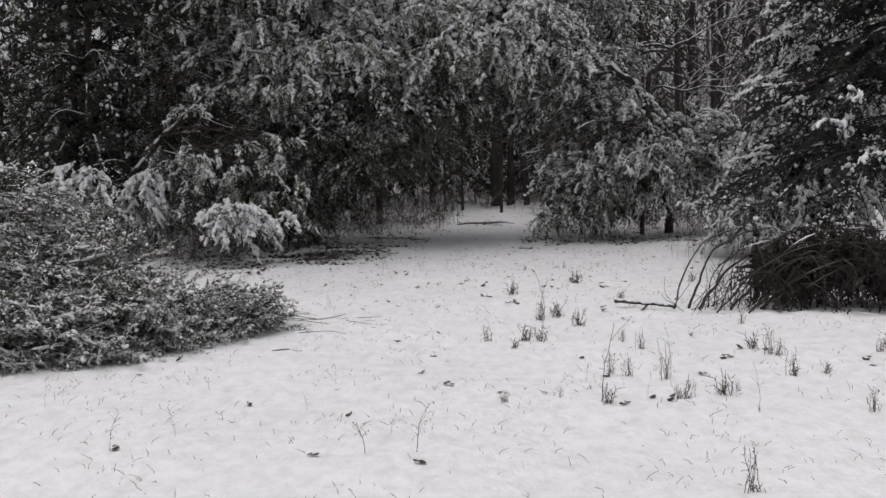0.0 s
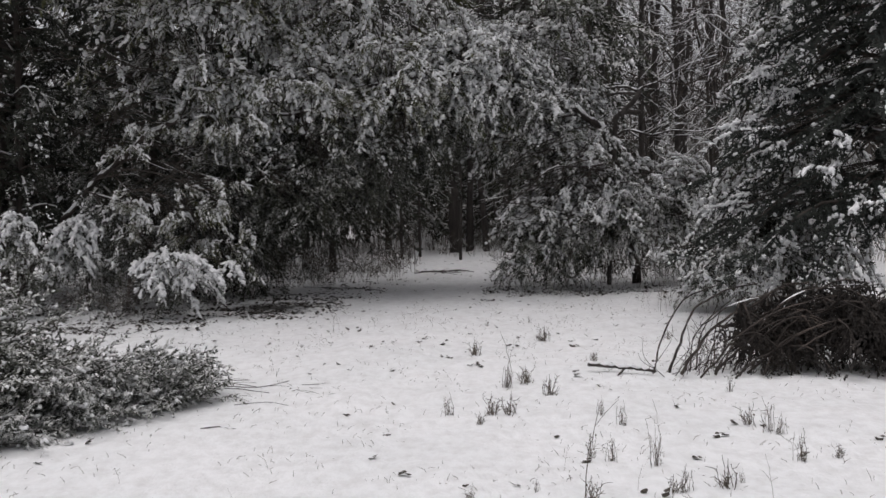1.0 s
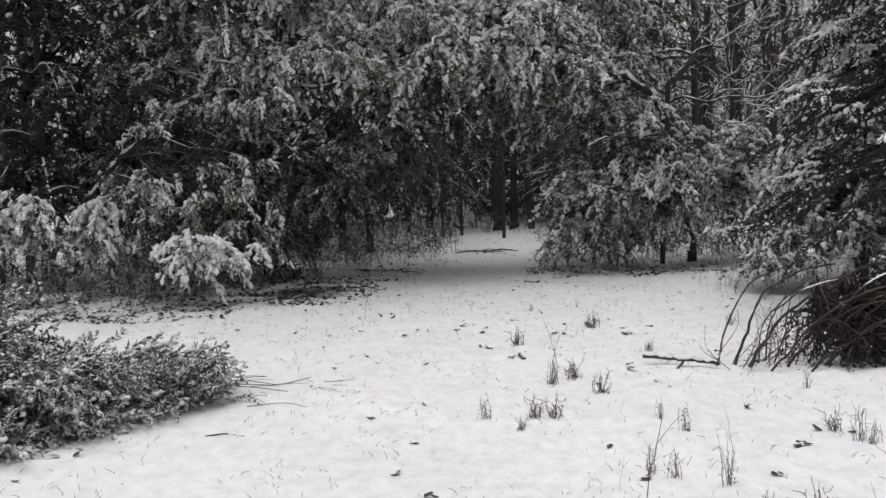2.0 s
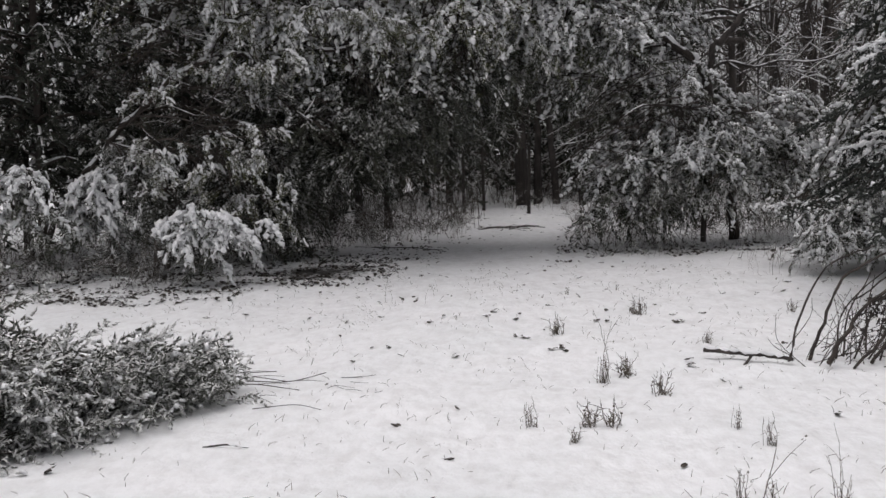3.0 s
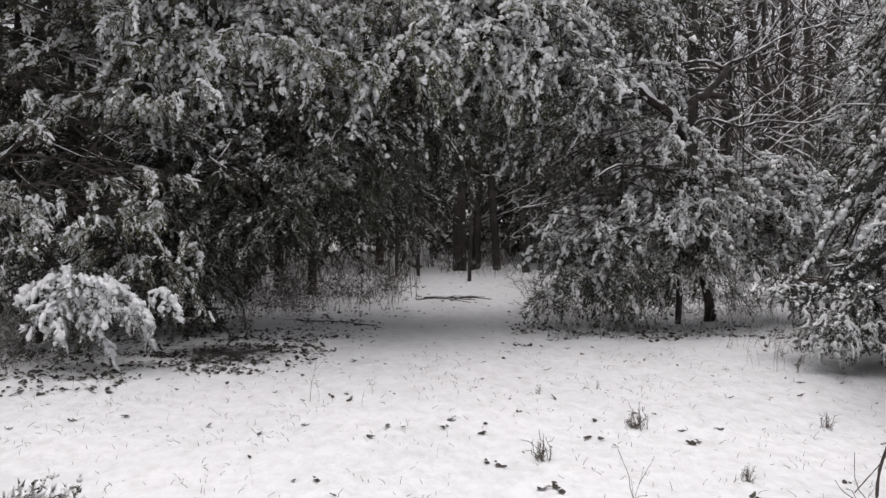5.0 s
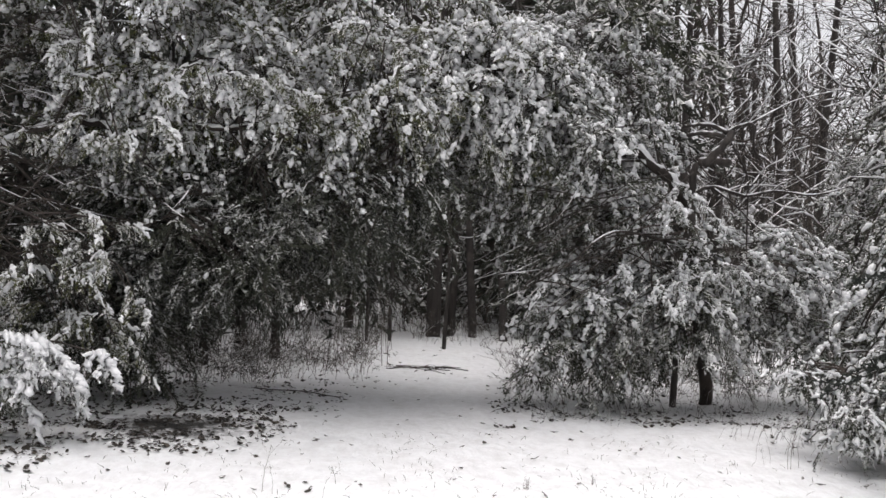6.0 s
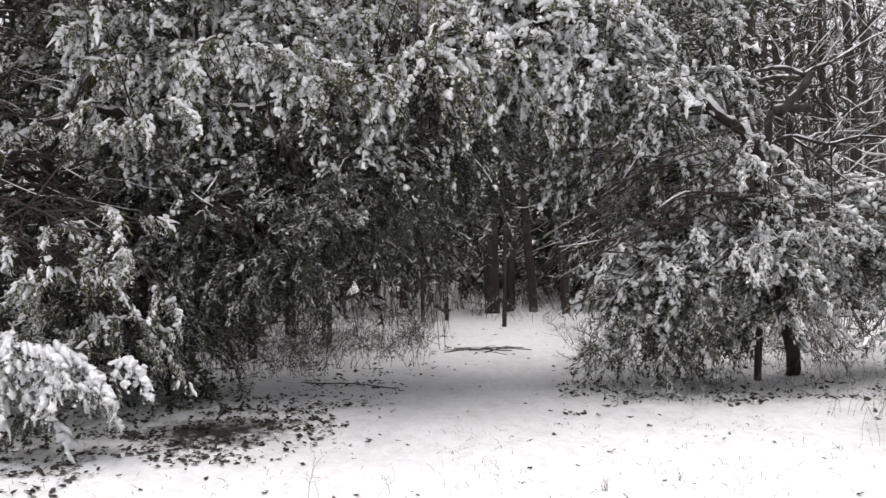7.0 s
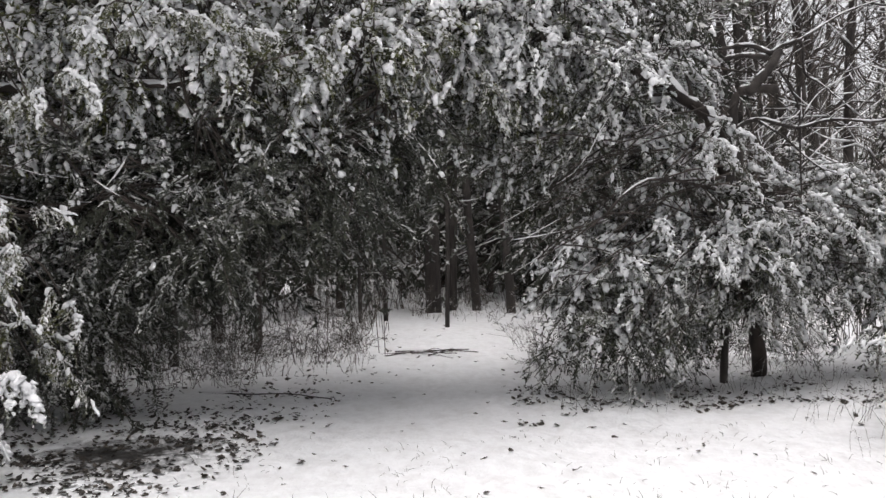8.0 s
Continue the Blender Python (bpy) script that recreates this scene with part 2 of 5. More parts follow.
def spray(length, droop, subs, leaf, thick, cover, lumps, feather=4, flat_spray=False):
    """One spray of foliage that points along x, with side shoots that are set with needle tufts: (needles, snow), as vertices and triangles."""
    green, white = Soup(), Soup()

    def axis(s):
        return np.array((length * s, 0.05 * length * np.sin(5 * s), -droop * length * s * s))

    for i in range(subs):
        s = (i + 0.5 + RNG.uniform(-0.4, 0.4)) / subs
        p = axis(s)
        side = (-1) ** i
        spread = RNG.uniform(0.45, 1.2) * side if i < subs - 1 else 0.0
        if flat_spray:
            d = np.array((np.cos(spread), np.sin(spread), RNG.uniform(-0.7, 0.4) - 0.5 * droop * s))
        else:
            wide, turn = RNG.uniform(0.25, 1.25), RNG.uniform(0, 6.28)
            p = p + RNG.normal(0, 0.1 * leaf, 3)
            d = np.array((np.cos(wide), np.sin(wide) * np.cos(turn), 0.75 * np.sin(wide) * np.sin(turn) - 0.25 - 0.6 * droop * s))
        d /= np.linalg.norm(d)
        k = leaf * RNG.uniform(0.7, 1.25) * (1.05 - 0.4 * s)
        for q in range(feather):
            f = 0.15 + 0.8 * q / feather + RNG.uniform(0, 0.1)
            o = d * 0.75 + RNG.normal(0, 0.55, 3)
            o /= np.linalg.norm(o)
            at = p + d * k * f
            cone(green, at, at + o * k * RNG.uniform(0.4, 0.7), thick * RNG.uniform(0.8, 1.25))
        cone(green, p, p + d * k * 1.15, thick * 0.9)
        if RNG.random() < cover:
            lump(white, p + d * k * RNG.uniform(0.3, 0.95) + UP * thick * 0.9, thick * min(2.7, RNG.lognormal(0.40, 0.38)), d, (0.5, 1.15))
    cone(green, axis(0) - np.array((0.15 * length, 0, 0)), axis(0.85), thick * 0.6)
    for _ in range(lumps):
        s = RNG.uniform(0.1, 1.0)
        lump(white, axis(s) + np.array((0, RNG.uniform(-0.35, 0.35) * leaf, thick * 1.7)), thick * min(3.3, RNG.lognormal(0.78, 0.36)), np.array((1.0, 0, -2 * droop * s)), (0.6, 1.2))
    out = []
    for soup in (green, white):
        out.append((np.concatenate(soup.v), np.concatenate(soup.t)) if soup.n else (np.zeros((0, 3)), np.zeros((0, 3), int)))
    return out


def sprays(length, droop, subs, leaf, thick, covers, lumps, count=6, feather=4, flat_spray=False):
    """Variants at three loads of snow: bare, half, heavy."""
    return [[spray(length, droop * RNG.uniform(0.7, 1.4), subs, leaf, thick, c, m, feather, flat_spray) for _ in range(count)] for c, m in zip(covers, lumps)]


CEDAR_SPRAYS = sprays(0.21, 0.60, 9, 0.075, 0.0118, (0.05, 0.40, 0.80), (0, 1, 4), 9, 2)
DRY_SPRAYS = sprays(0.22, 0.55, 9, 0.078, 0.0125, (0.0, 0.05, 0.25), (0, 0, 1), 6, 2)
FIR_SPRAYS = sprays(0.28, 0.25, 9, 0.085, 0.0115, (0.02, 0.18, 0.6), (0, 0, 1), 6, 3, True)
FINE_SPRAYS = sprays(0.22, 0.05, 8, 0.066, 0.0085, (0.06, 0.25, 0.55), (0, 0, 0), 6, 2)
FAR_SPRAYS = sprays(0.48, 0.40, 7, 0.20, 0.026, (0.0, 0.10, 0.35), (0, 0, 1), 6, 2)
DEEP_SPRAYS = sprays(0.75, 0.40, 5, 0.36, 0.048, (0.0, 0.04, 0.12), (0, 0, 0), 6, 2)
DEAD_SPRAYS = sprays(0.24, 0.80, 7, 0.070, 0.0115, (0.0, 0.0, 0.04), (0, 0, 0), 6, 3)
BRUSH_SPRAYS = sprays(0.30, 0.15, 9, 0.11, 0.0038, (0.02, 0.12, 0.3), (0, 0, 0), 6, 2)


def turns_of(yaw, pitch, roll, size):
    cy, sy, cp, sp, cr, sr = np.cos(yaw), np.sin(yaw), np.cos(pitch), np.sin(pitch), np.cos(roll), np.sin(roll)
    z, o = np.zeros_like(cy), np.ones_like(cy)
    ry = np.stack([np.stack([cp, z, -sp], -1), np.stack([z, o, z], -1), np.stack([sp, z, cp], -1)], -2)
    rx = np.stack([np.stack([o, z, z], -1), np.stack([z, cr, -sr], -1), np.stack([z, sr, cr], -1)], -2)
    rz = np.stack([np.stack([cy, -sy, z], -1), np.stack([sy, cy, z], -1), np.stack([z, z, o], -1)], -2)
    return rz @ ry @ rx * size[:, None, None]


def dress(green, white, kind, places, yaw, pitch, load, size):
    """Set sprays at the places; load 0, 1, 2 is the snow on each."""
    roll = RNG.uniform(-0.9, 0.9, len(places))
    turn = turns_of(yaw, pitch, roll, size)
    pick = RNG.integers(0, len(kind[0]), len(places))
    for a in range(3):
        for b in range(len(kind[0])):
            sel = (load == a) & (pick == b)
            if sel.any():
                (gv, gt), (wv, wt) = kind[a][b]
                green.many(gv, gt, turn[sel], places[sel])
                white.many(wv, wt, turn[sel], places[sel])


def patchy(p, scale, shift=0.0):
    return np.array([noise.noise(Vector(q) * scale + Vector((shift, 0, 0))) for q in p])


def crown_of(lobes, kind, green, white, twigs, core, heavy=0.5, size=1.0, gaps=-0.32, shift=0.0, more=1.0, reach=0.54, aim=None):
    """Fill the lobes (x, y, z, rx, ry, rz, count, snow) with boughs of sprays that arch outwards and droop, each tied to the limbs in core."""
    for x, y, z, rx, ry, rz, count, snow in lobes:
        n = max(4, int(count * more / 6))
        u = RNG.normal(size=(n, 3))
        u /= np.linalg.norm(u, axis=1)[:, None]
        r = RNG.uniform(0.25, 1.0, n) ** 0.55
        r *= 1 + 0.35 * patchy(u, 1.7, x + y)
        p = np.array((x, y, z)) + u * (r * 0.82)[:, None] * np.array((rx, ry, rz))
        keep = patchy(p, 1.3, shift) > gaps
        P, Y, T, L, S = [], [], [], [], []
        for q, d, k in zip(p[keep], u[keep], r[keep]):
            yaw = (np.arctan2(d[1], d[0]) if aim is None else aim) + RNG.normal(0, 0.55)
            o = np.array((np.cos(yaw), np.sin(yaw), 0))
            far = size * reach * RNG.uniform(0.7, 1.3)
            rise = 0.4 * d[2] + RNG.uniform(-0.15, 0.4)
            sag = RNG.uniform(0.3, 0.85)
            load = 0.45 * d[2] + 0.35 * (k - 0.6) + snow * heavy + RNG.normal(0, 0.2) + 0.75 * noise.noise(Vector(q) * 2.1)
            line = np.array([q + o * far * (s - 0.35) + UP * far * (rise * s - sag * s * s) for s in (0, 0.25, 0.5, 0.75, 1.0)])
            if line[:, 2].min() < 0.1:
                line[:, 2] = np.maximum(line[:, 2], 0.1 + 0.1 * RNG.random())
            c = core[np.argmin(((core - line[0]) ** 2).sum(1) + RNG.uniform(0, 0.5, len(core)))]
            c = line[0] + (c - line[0]) * min(1.0, 0.7 / (np.linalg.norm(c - line[0]) + 1e-6))
            tie = bend([c, (c + line[0]) / 2 + UP * 0.08 * np.linalg.norm(line[0] - c), line[0]], 2)
            whole = np.vstack([tie[:-1], line])
            rad = np.linspace(0.007, 0.003, len(whole)) * size
            tube(twigs, whole, rad, 4)
            if load > 0.3:
                snow_line(white, line, np.full(5, 0.0025) * size, 4, 0.3)
            for g in range(6):
                s = (g + RNG.uniform(0.2, 1.0)) / 6
                at = min(s, 0.999) * 4
                e = int(at)
                P.append(line[e] + (line[e + 1] - line[e]) * (at - e) + RNG.normal(0, 0.04, 3) * size)
                Y.append(yaw + RNG.normal(0, 0.75))
                T.append(rise - 1.0 * sag * s + RNG.normal(-0.2, 0.4))
                L.append(load + RNG.normal(0, 0.13))
                S.append(size * RNG.uniform(0.8, 1.2) * (1.15 - 0.35 * s))
        if P:
            P, Y, T, L, S = (np.array(v) for v in (P, Y, T, L, S))
            dress(green, white, kind, P, Y, T, np.digitize(L, (0.12, 0.5)), S)


def fan(green, white, twigs, apex, aims, ribs, reach, fall, snow=0.8, fat=1.0, root=None, scatter=0.24):
    """A drooping, uneven fan of foliage whose side shoots carry puffy fingers of snow, with dark gaps between."""
    apex = np.asarray(apex, float)
    P, Y, T, S, L = [], [], [], [], []
    for i in range(ribs):
        a = aims[0] + (aims[1] - aims[0]) * (i + RNG.uniform(-0.3, 1.3)) / ribs
        R = reach * RNG.uniform(0.45, 1.1)
        drop = fall * RNG.uniform(0.35, 1.3) * R / reach
        own = snow * RNG.uniform(0.5, 1.25)
        o = np.array((np.cos(a), np.sin(a), 0))
        base = apex + RNG.normal(0, scatter, 3) * np.array((1, 0.6, 0.55)) * reach
        line = np.array([base + o * R * q + UP * (0.15 * R * q - drop * q * q) for q in np.linspace(0, 1, 7)])
        line = line + np.cumsum(RNG.normal(0, 0.012, line.shape), axis=0)
        line[:, 2] = np.maximum(line[:, 2], height(line[:, 0], line[:, 1]) + 0.06)
        tube(twigs, line, np.linspace(0.008, 0.003, 7), 4)
        if root is not None:
            near = np.argsort(((np.atleast_2d(root) - base) ** 2).sum(1))[:10]
            c = np.atleast_2d(root)[RNG.choice(near)]
            tube(twigs, bend([c, (c + base) / 2 + UP * 0.05 + RNG.normal(0, 0.04, 3), base], 3), np.linspace(0.008, 0.006, 7), 4)
        m = int(6 + R / 0.05)
        for j in range(m):
            q = (j + RNG.random()) / m
            k = min(q, 0.999) * 6
            e = int(k)
            p = line[e] + (line[e + 1] - line[e]) * (k - e)
            yaw = a + (1 if j % 2 else -1) * RNG.uniform(0.1, 1.2) * (1.1 - 0.6 * q)
            far = RNG.uniform(0.07, 0.18) * (1.15 - 0.4 * q)
            d = np.array((np.cos(yaw), np.sin(yaw), 0)) * far
            slope = -drop / R * q * RNG.uniform(0.6, 1.8) + RNG.normal(-0.2, 0.25)
            P.append(p)
            Y.append(yaw)
            T.append(np.arctan(slope) - 0.2)
            S.append(far * 4.6)
            L.append(own - 0.4 + RNG.normal(0, 0.25))
            if RNG.random() < own:
                sn = np.array([p + d * f + UP * (far * slope * f * (0.5 + 0.5 * f) + 0.008) for f in np.linspace(-0.2, RNG.uniform(0.4, 0.95), 6)])
                sn += RNG.normal(0, 0.010, sn.shape)
                w = np.array((0.3, 0.8, 1.0, 1.05, 0.9, 0.3)) * RNG.uniform(0.55, 1.35, 6) * RNG.uniform(0.009, 0.021) * fat
                tube(white, sn, w, 5)
                lump(white, sn[3] + UP * 0.006, RNG.uniform(0.014, 0.024) * fat, d)
    P, Y, T, S, L = (np.array(v) for v in (P, Y, T, S, L))
    dress(green, white, CEDAR_SPRAYS, P, Y, T, np.digitize(L, (0.1, 0.45)), S)


# ---------------------------------------------------------------- ground
def height(x, y):
    """The snow's surface: nearly level, rising gently into the wood, with soft mounds."""
    x, y = np.asarray(x, float), np.asarray(y, float)
    z = 0.02 * np.clip(y - 11, 0, 11) + 0.01 * np.clip(y - 22, 0, 60)
    z = z + 0.020 * np.sin(0.9 * x + 1.3) * np.sin(0.7 * y) + 0.012 * np.sin(2.3 * x - 0.8 * y) + 0.008 * np.sin(1.1 * x + 3.1 * y + 0.5)
    z = z + 0.005 * np.sin(7.0 * x + 3.0 * y) * np.sin(5.1 * y - 2.0 * x)
    return z


def ripple(x, y):
    """The small hummocks of the snow."""
    return 0.018 * (noise.noise(Vector((x * 3.6, y * 2.8, 0))) + 0.7 * noise.noise(Vector((x * 8, y * 5.5, 4))))


def build_ground():
    near_x, near_y = np.arange(-7, 7.01, 0.09), np.arange(-3, 25.01, 0.09)
    far = np.geomspace(0.15, 900, 26)
    xs = np.concatenate([-7 - far[::-1], near_x, 7 + far])
    ys = np.concatenate([-3 - far[::-1], near_y, 25 + far])
    gx, gy = np.meshgrid(xs, ys)
    gz = height(gx, gy)
    gz = gz + np.array([ripple(p, q) for p, q in zip(gx.ravel(), gy.ravel())]).reshape(gx.shape)
    w, h = len(xs), len(ys)
    i, j = np.meshgrid(np.arange(h - 1), np.arange(w - 1), indexing="ij")
    a = i * w + j
    s = Soup()
    s.add(np.stack([gx, gy, gz], -1), np.concatenate([np.stack([a, a + 1, a + w + 1], -1).reshape(-1, 3), np.stack([a, a + w + 1, a + w], -1).reshape(-1, 3)]))
    return tagged(part("ground", s, GROUND, smooth=True), "snow-covered clearing with dry stubble showing through", "ground", kind="structure")


build_ground()


def on_ground(x, y, dz=0.0):
    return np.array((x, y, float(height(x, y)) + ripple(x, y) + dz))


# ---------------------------------------------------------------- trees
def limb_part(root, name, points, r0, r1, mat, white, sides=8, cover=0.8, steps=5, label="", fat=1.0, wild=1.0):
    line = bend(points, steps)
    wob = np.cumsum(RNG.normal(0, min(0.012, 0.2 * r0) * wild, line.shape), axis=0)
    line = line + wob - wob[0]
    rad = np.linspace(r0, r1, len(line))
    s = Soup()
    tube(s, line, rad, sides, 0.08)
    part(name, s, mat, root, label, True)
    snow_line(white, line, rad, 6, cover, fat)
    return line


def arching_cedar(label, trunk, r0, r1, limbs, lobes, shade_lobes, low=(), fans=(), leaf=CEDAR, bare=(), **how):
    root = thing("cedar_tree", trunk[0], label, "tree", "cedars over the trail")
    green, white, twigs = Soup(), Soup(), Soup()
    core = [limb_part(root, "trunk", trunk, r0, r1, BARK, white, 10, 0.92, 8, "", 1.15, 2.2)]
    for pts in limbs:
        spine = core[0]
        root_at = spine[np.argmin(((spine - np.array(pts[0])) ** 2).sum(1))]
        pts = [root_at] + [(x, y + 0.65, z) for x, y, z in pts[1:]]
        core.append(limb_part(root.children[0], "limb", pts, max(r1 * 0.65, 0.016), 0.005, BARK, white, 6, 0.25, 5, "", 0.45, 1.8))
    core = np.vstack(core)
    crown_of(lobes, CEDAR_SPRAYS, green, white, twigs, core, **how)
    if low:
        # inner sprays take the foliage colour darkened for shade
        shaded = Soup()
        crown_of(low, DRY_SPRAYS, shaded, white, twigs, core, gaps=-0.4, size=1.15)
        part("inner_crown", shaded, SHADED_CEDAR, root, "inner cedar sprays, darkened for shade, with less snow", kind="stuff")
    for a, b, count, spread in bare:
        a, b = np.array(a), np.array(b)
        for _ in range(count):
            p, q = a + RNG.normal(0, spread, 3), b + RNG.normal(0, spread, 3) * np.array((1, 1, 1.3))
            line = bend([p, p * 0.65 + q * 0.35 + RNG.normal(0, 0.09, 3) + UP * 0.08, p * 0.3 + q * 0.7 + RNG.normal(0, 0.09, 3) + UP * 0.05, q], 3)
            line = line + np.cumsum(RNG.normal(0, 0.012, line.shape), axis=0)
            tube(twigs, line, np.linspace(0.009, 0.003, len(line)), 4)
            snow_line(white, line, np.full(len(line), 0.003), 4, 0.3)
            for e in line[2:-1]:
                if RNG.random() < 0.6:
                    o = (q - p) * RNG.uniform(0.1, 0.25) + RNG.normal(0, 0.1, 3)
                    tube(twigs, np.array([e, e + o * 0.5 + RNG.normal(0, 0.01, 3), e + o]), (0.004, 0.003, 0.002), 3)
    for apex, aims, ribs, reach, fall, snow in fans:
        fan(green, white, twigs, apex, aims, ribs, reach, fall, snow, 0.9, core, 0.55)
    # crown lobes mostly out of view overhead, added to shade the snow below
    crown_of(shade_lobes, FAR_SPRAYS, green, white, twigs, core, gaps=-0.5, reach=1.0)
    part("crown", green, leaf, root, "dark green drooping cedar sprays", kind="stuff")
    part("twigwork", twigs, TWIG, root, "thin dark twigs", True, kind="stuff")
    part("snow", white, SNOW, root, "fresh snow clinging to the sprays", True, kind="stuff")
    return root


# the cedar bent over from the left side of the trail
arching_cedar("bent snow-laden cedar arching over the trail", [(-6.7, 15.6, 0.02), (-6.05, 15.2, 0.85), (-5.3, 15.3, 1.69), (-4.62, 15.25, 2.36), (-3.85, 15.2, 2.86), (-3.2, 15.2, 2.93), (-2.75, 15.25, 3.05), (-2.1, 15.3, 3.1), (-0.9, 15.5, 3.55), (0.4, 16.0, 3.9)], 0.046, 0.018,
    [[(-4.9, 14.9, 2.1), (-4.3, 14.5, 2.5), (-3.6, 14.2, 2.2)], [(-3.2, 14.7, 2.75), (-2.6, 14.5, 3.1), (-1.9, 14.2, 2.6)], [(-3.5, 14.7, 2.65), (-3.0, 14.3, 2.35), (-2.5, 14.1, 2.0)],
     [(-3.6, 14.8, 2.6), (-3.0, 15.5, 3.6), (-2.4, 15.9, 4.8)], [(-5.2, 15.0, 1.9), (-5.2, 15.6, 3.2), (-5.0, 16.0, 4.8)],
     [(-2.2, 15.0, 3.1), (-1.4, 16.0, 2.6), (-0.9, 16.6, 1.7)], [(-1.4, 15.2, 3.45), (-0.8, 14.9, 3.2), (-0.4, 14.7, 2.6)],
     [(-4.4, 14.9, 2.3), (-4.0, 15.8, 1.8), (-3.4, 16.4, 1.3)], [(-5.6, 15.2, 1.6), (-4.6, 14.6, 1.7), (-3.7, 14.3, 1.55)], [(-4.9, 15.4, 2.1), (-3.9, 13.4, 2.05), (-3.1, 12.95, 1.75)],
     [(-5.2, 15.0, 1.7), (-3.92, 13.5, 1.55), (-3.41, 13.5, 1.70), (-2.98, 13.5, 1.6)], [(-3.8, 14.8, 2.75), (-3.7, 14.4, 3.1), (-3.5, 14.5, 3.35)], [(-3.34, 14.8, 2.85), (-3.05, 14.0, 2.6), (-2.75, 14.05, 2.35)], [(-4.3, 15.0, 2.4), (-3.5, 14.4, 1.9), (-2.8, 14.3, 1.93), (-2.45, 14.3, 2.3)]],
    [(-4.3, 15.9, 3.1, 0.9, 0.9, 0.8, 110, 0.15), (-3.3, 15.6, 3.3, 1.2, 0.8, 0.9, 420, 0.65), (-2.1, 15.5, 3.2, 1.3, 1.0, 0.9, 520, 0.5),
     (-0.7, 15.7, 3.4, 1.1, 1.0, 0.85, 440, 0.6), (0.3, 15.9, 3.6, 1.0, 1.0, 0.9, 400, 0.75), (-3.4, 16.0, 4.5, 1.9, 1.4, 1.1, 480, 0.85), (-1.2, 16.2, 4.7, 1.8, 1.3, 1.0, 480, 0.85), (-4.9, 16.1, 4.0, 1.1, 0.9, 1.1, 170, 0.3)],
    # first list: unseen lobes added overhead as shade; low: the inner sprays
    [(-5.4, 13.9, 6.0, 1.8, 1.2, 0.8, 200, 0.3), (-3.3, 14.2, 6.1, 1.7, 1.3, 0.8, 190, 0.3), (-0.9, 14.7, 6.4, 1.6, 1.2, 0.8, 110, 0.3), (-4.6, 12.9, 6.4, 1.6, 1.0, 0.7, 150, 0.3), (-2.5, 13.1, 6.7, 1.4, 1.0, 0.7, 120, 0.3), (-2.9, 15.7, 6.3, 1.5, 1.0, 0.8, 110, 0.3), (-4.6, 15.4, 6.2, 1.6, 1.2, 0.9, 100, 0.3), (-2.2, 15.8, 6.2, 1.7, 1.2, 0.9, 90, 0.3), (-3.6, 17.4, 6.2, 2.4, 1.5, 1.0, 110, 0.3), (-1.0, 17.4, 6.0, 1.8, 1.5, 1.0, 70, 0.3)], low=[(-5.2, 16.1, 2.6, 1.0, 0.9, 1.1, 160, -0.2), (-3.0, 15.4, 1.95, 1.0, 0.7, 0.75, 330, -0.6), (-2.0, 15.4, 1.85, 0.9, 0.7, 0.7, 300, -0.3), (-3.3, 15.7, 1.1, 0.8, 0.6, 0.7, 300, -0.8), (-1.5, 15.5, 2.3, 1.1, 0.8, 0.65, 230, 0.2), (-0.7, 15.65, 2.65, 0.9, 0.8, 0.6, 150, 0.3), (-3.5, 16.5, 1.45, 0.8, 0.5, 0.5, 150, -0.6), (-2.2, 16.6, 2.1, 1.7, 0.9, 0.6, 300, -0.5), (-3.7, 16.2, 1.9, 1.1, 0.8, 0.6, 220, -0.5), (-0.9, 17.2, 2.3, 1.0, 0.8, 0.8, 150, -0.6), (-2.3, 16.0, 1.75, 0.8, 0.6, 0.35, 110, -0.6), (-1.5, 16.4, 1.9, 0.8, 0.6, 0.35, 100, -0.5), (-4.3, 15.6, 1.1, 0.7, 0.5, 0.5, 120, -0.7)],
    fans=[((-3.1, 14.05, 1.6), (0.2, -1.9), 7, 0.42, 0.4, 0.42), ((-3.35, 14.1, 1.72), (0.2, -1.8), 6, 0.42, 0.4, 0.45), ((-3.65, 14.1, 1.45), (-0.2, -2.4), 7, 0.45, 0.35, 0.45), ((-3.0, 14.3, 1.15), (0.0, -2.2), 7, 0.45, 0.4, 0.3), ((-3.5, 14.4, 0.95), (0.0, -2.4), 7, 0.45, 0.4, 0.15), ((-4.25, 14.0, 1.6), (0.0, -2.0), 7, 0.42, 0.35, 0.45),
          ((-2.9, 14.3, 2.7), (-0.2, -2.6), 6, 0.45, 0.4, 0.5), ((-4.3, 14.5, 2.6), (-0.5, -2.6), 6, 0.5, 0.4, 0.5), ((-1.6, 14.7, 3.2), (0.2, -2.0), 6, 0.45, 0.4, 0.45), ((-2.2, 14.5, 3.3), (-0.2, -2.4), 6, 0.45, 0.4, 0.5), ((-3.6, 14.5, 3.3), (-0.2, -2.4), 6, 0.45, 0.4, 0.5), ((-0.7, 14.9, 3.6), (0.0, -2.6), 6, 0.45, 0.4, 0.45)], leaf=OLIVE, bare=[((-5.0, 15.0, 1.9), (-3.7, 14.8, 1.75), 9, 0.25), ((-5.3, 15.4, 2.9), (-3.6, 15.1, 2.55), 12, 0.35), ((-5.6, 15.6, 3.6), (-4.0, 15.3, 3.3), 12, 0.4), ((-4.4, 15.1, 2.3), (-3.0, 14.9, 2.0), 8, 0.22), ((-2.2, 16.0, 2.4), (-0.9, 16.8, 1.5), 10, 0.3), ((-1.3, 16.4, 2.6), (-0.75, 16.9, 2.1), 6, 0.14)], gaps=-0.34, more=0.95, size=1.06, heavy=0.9)

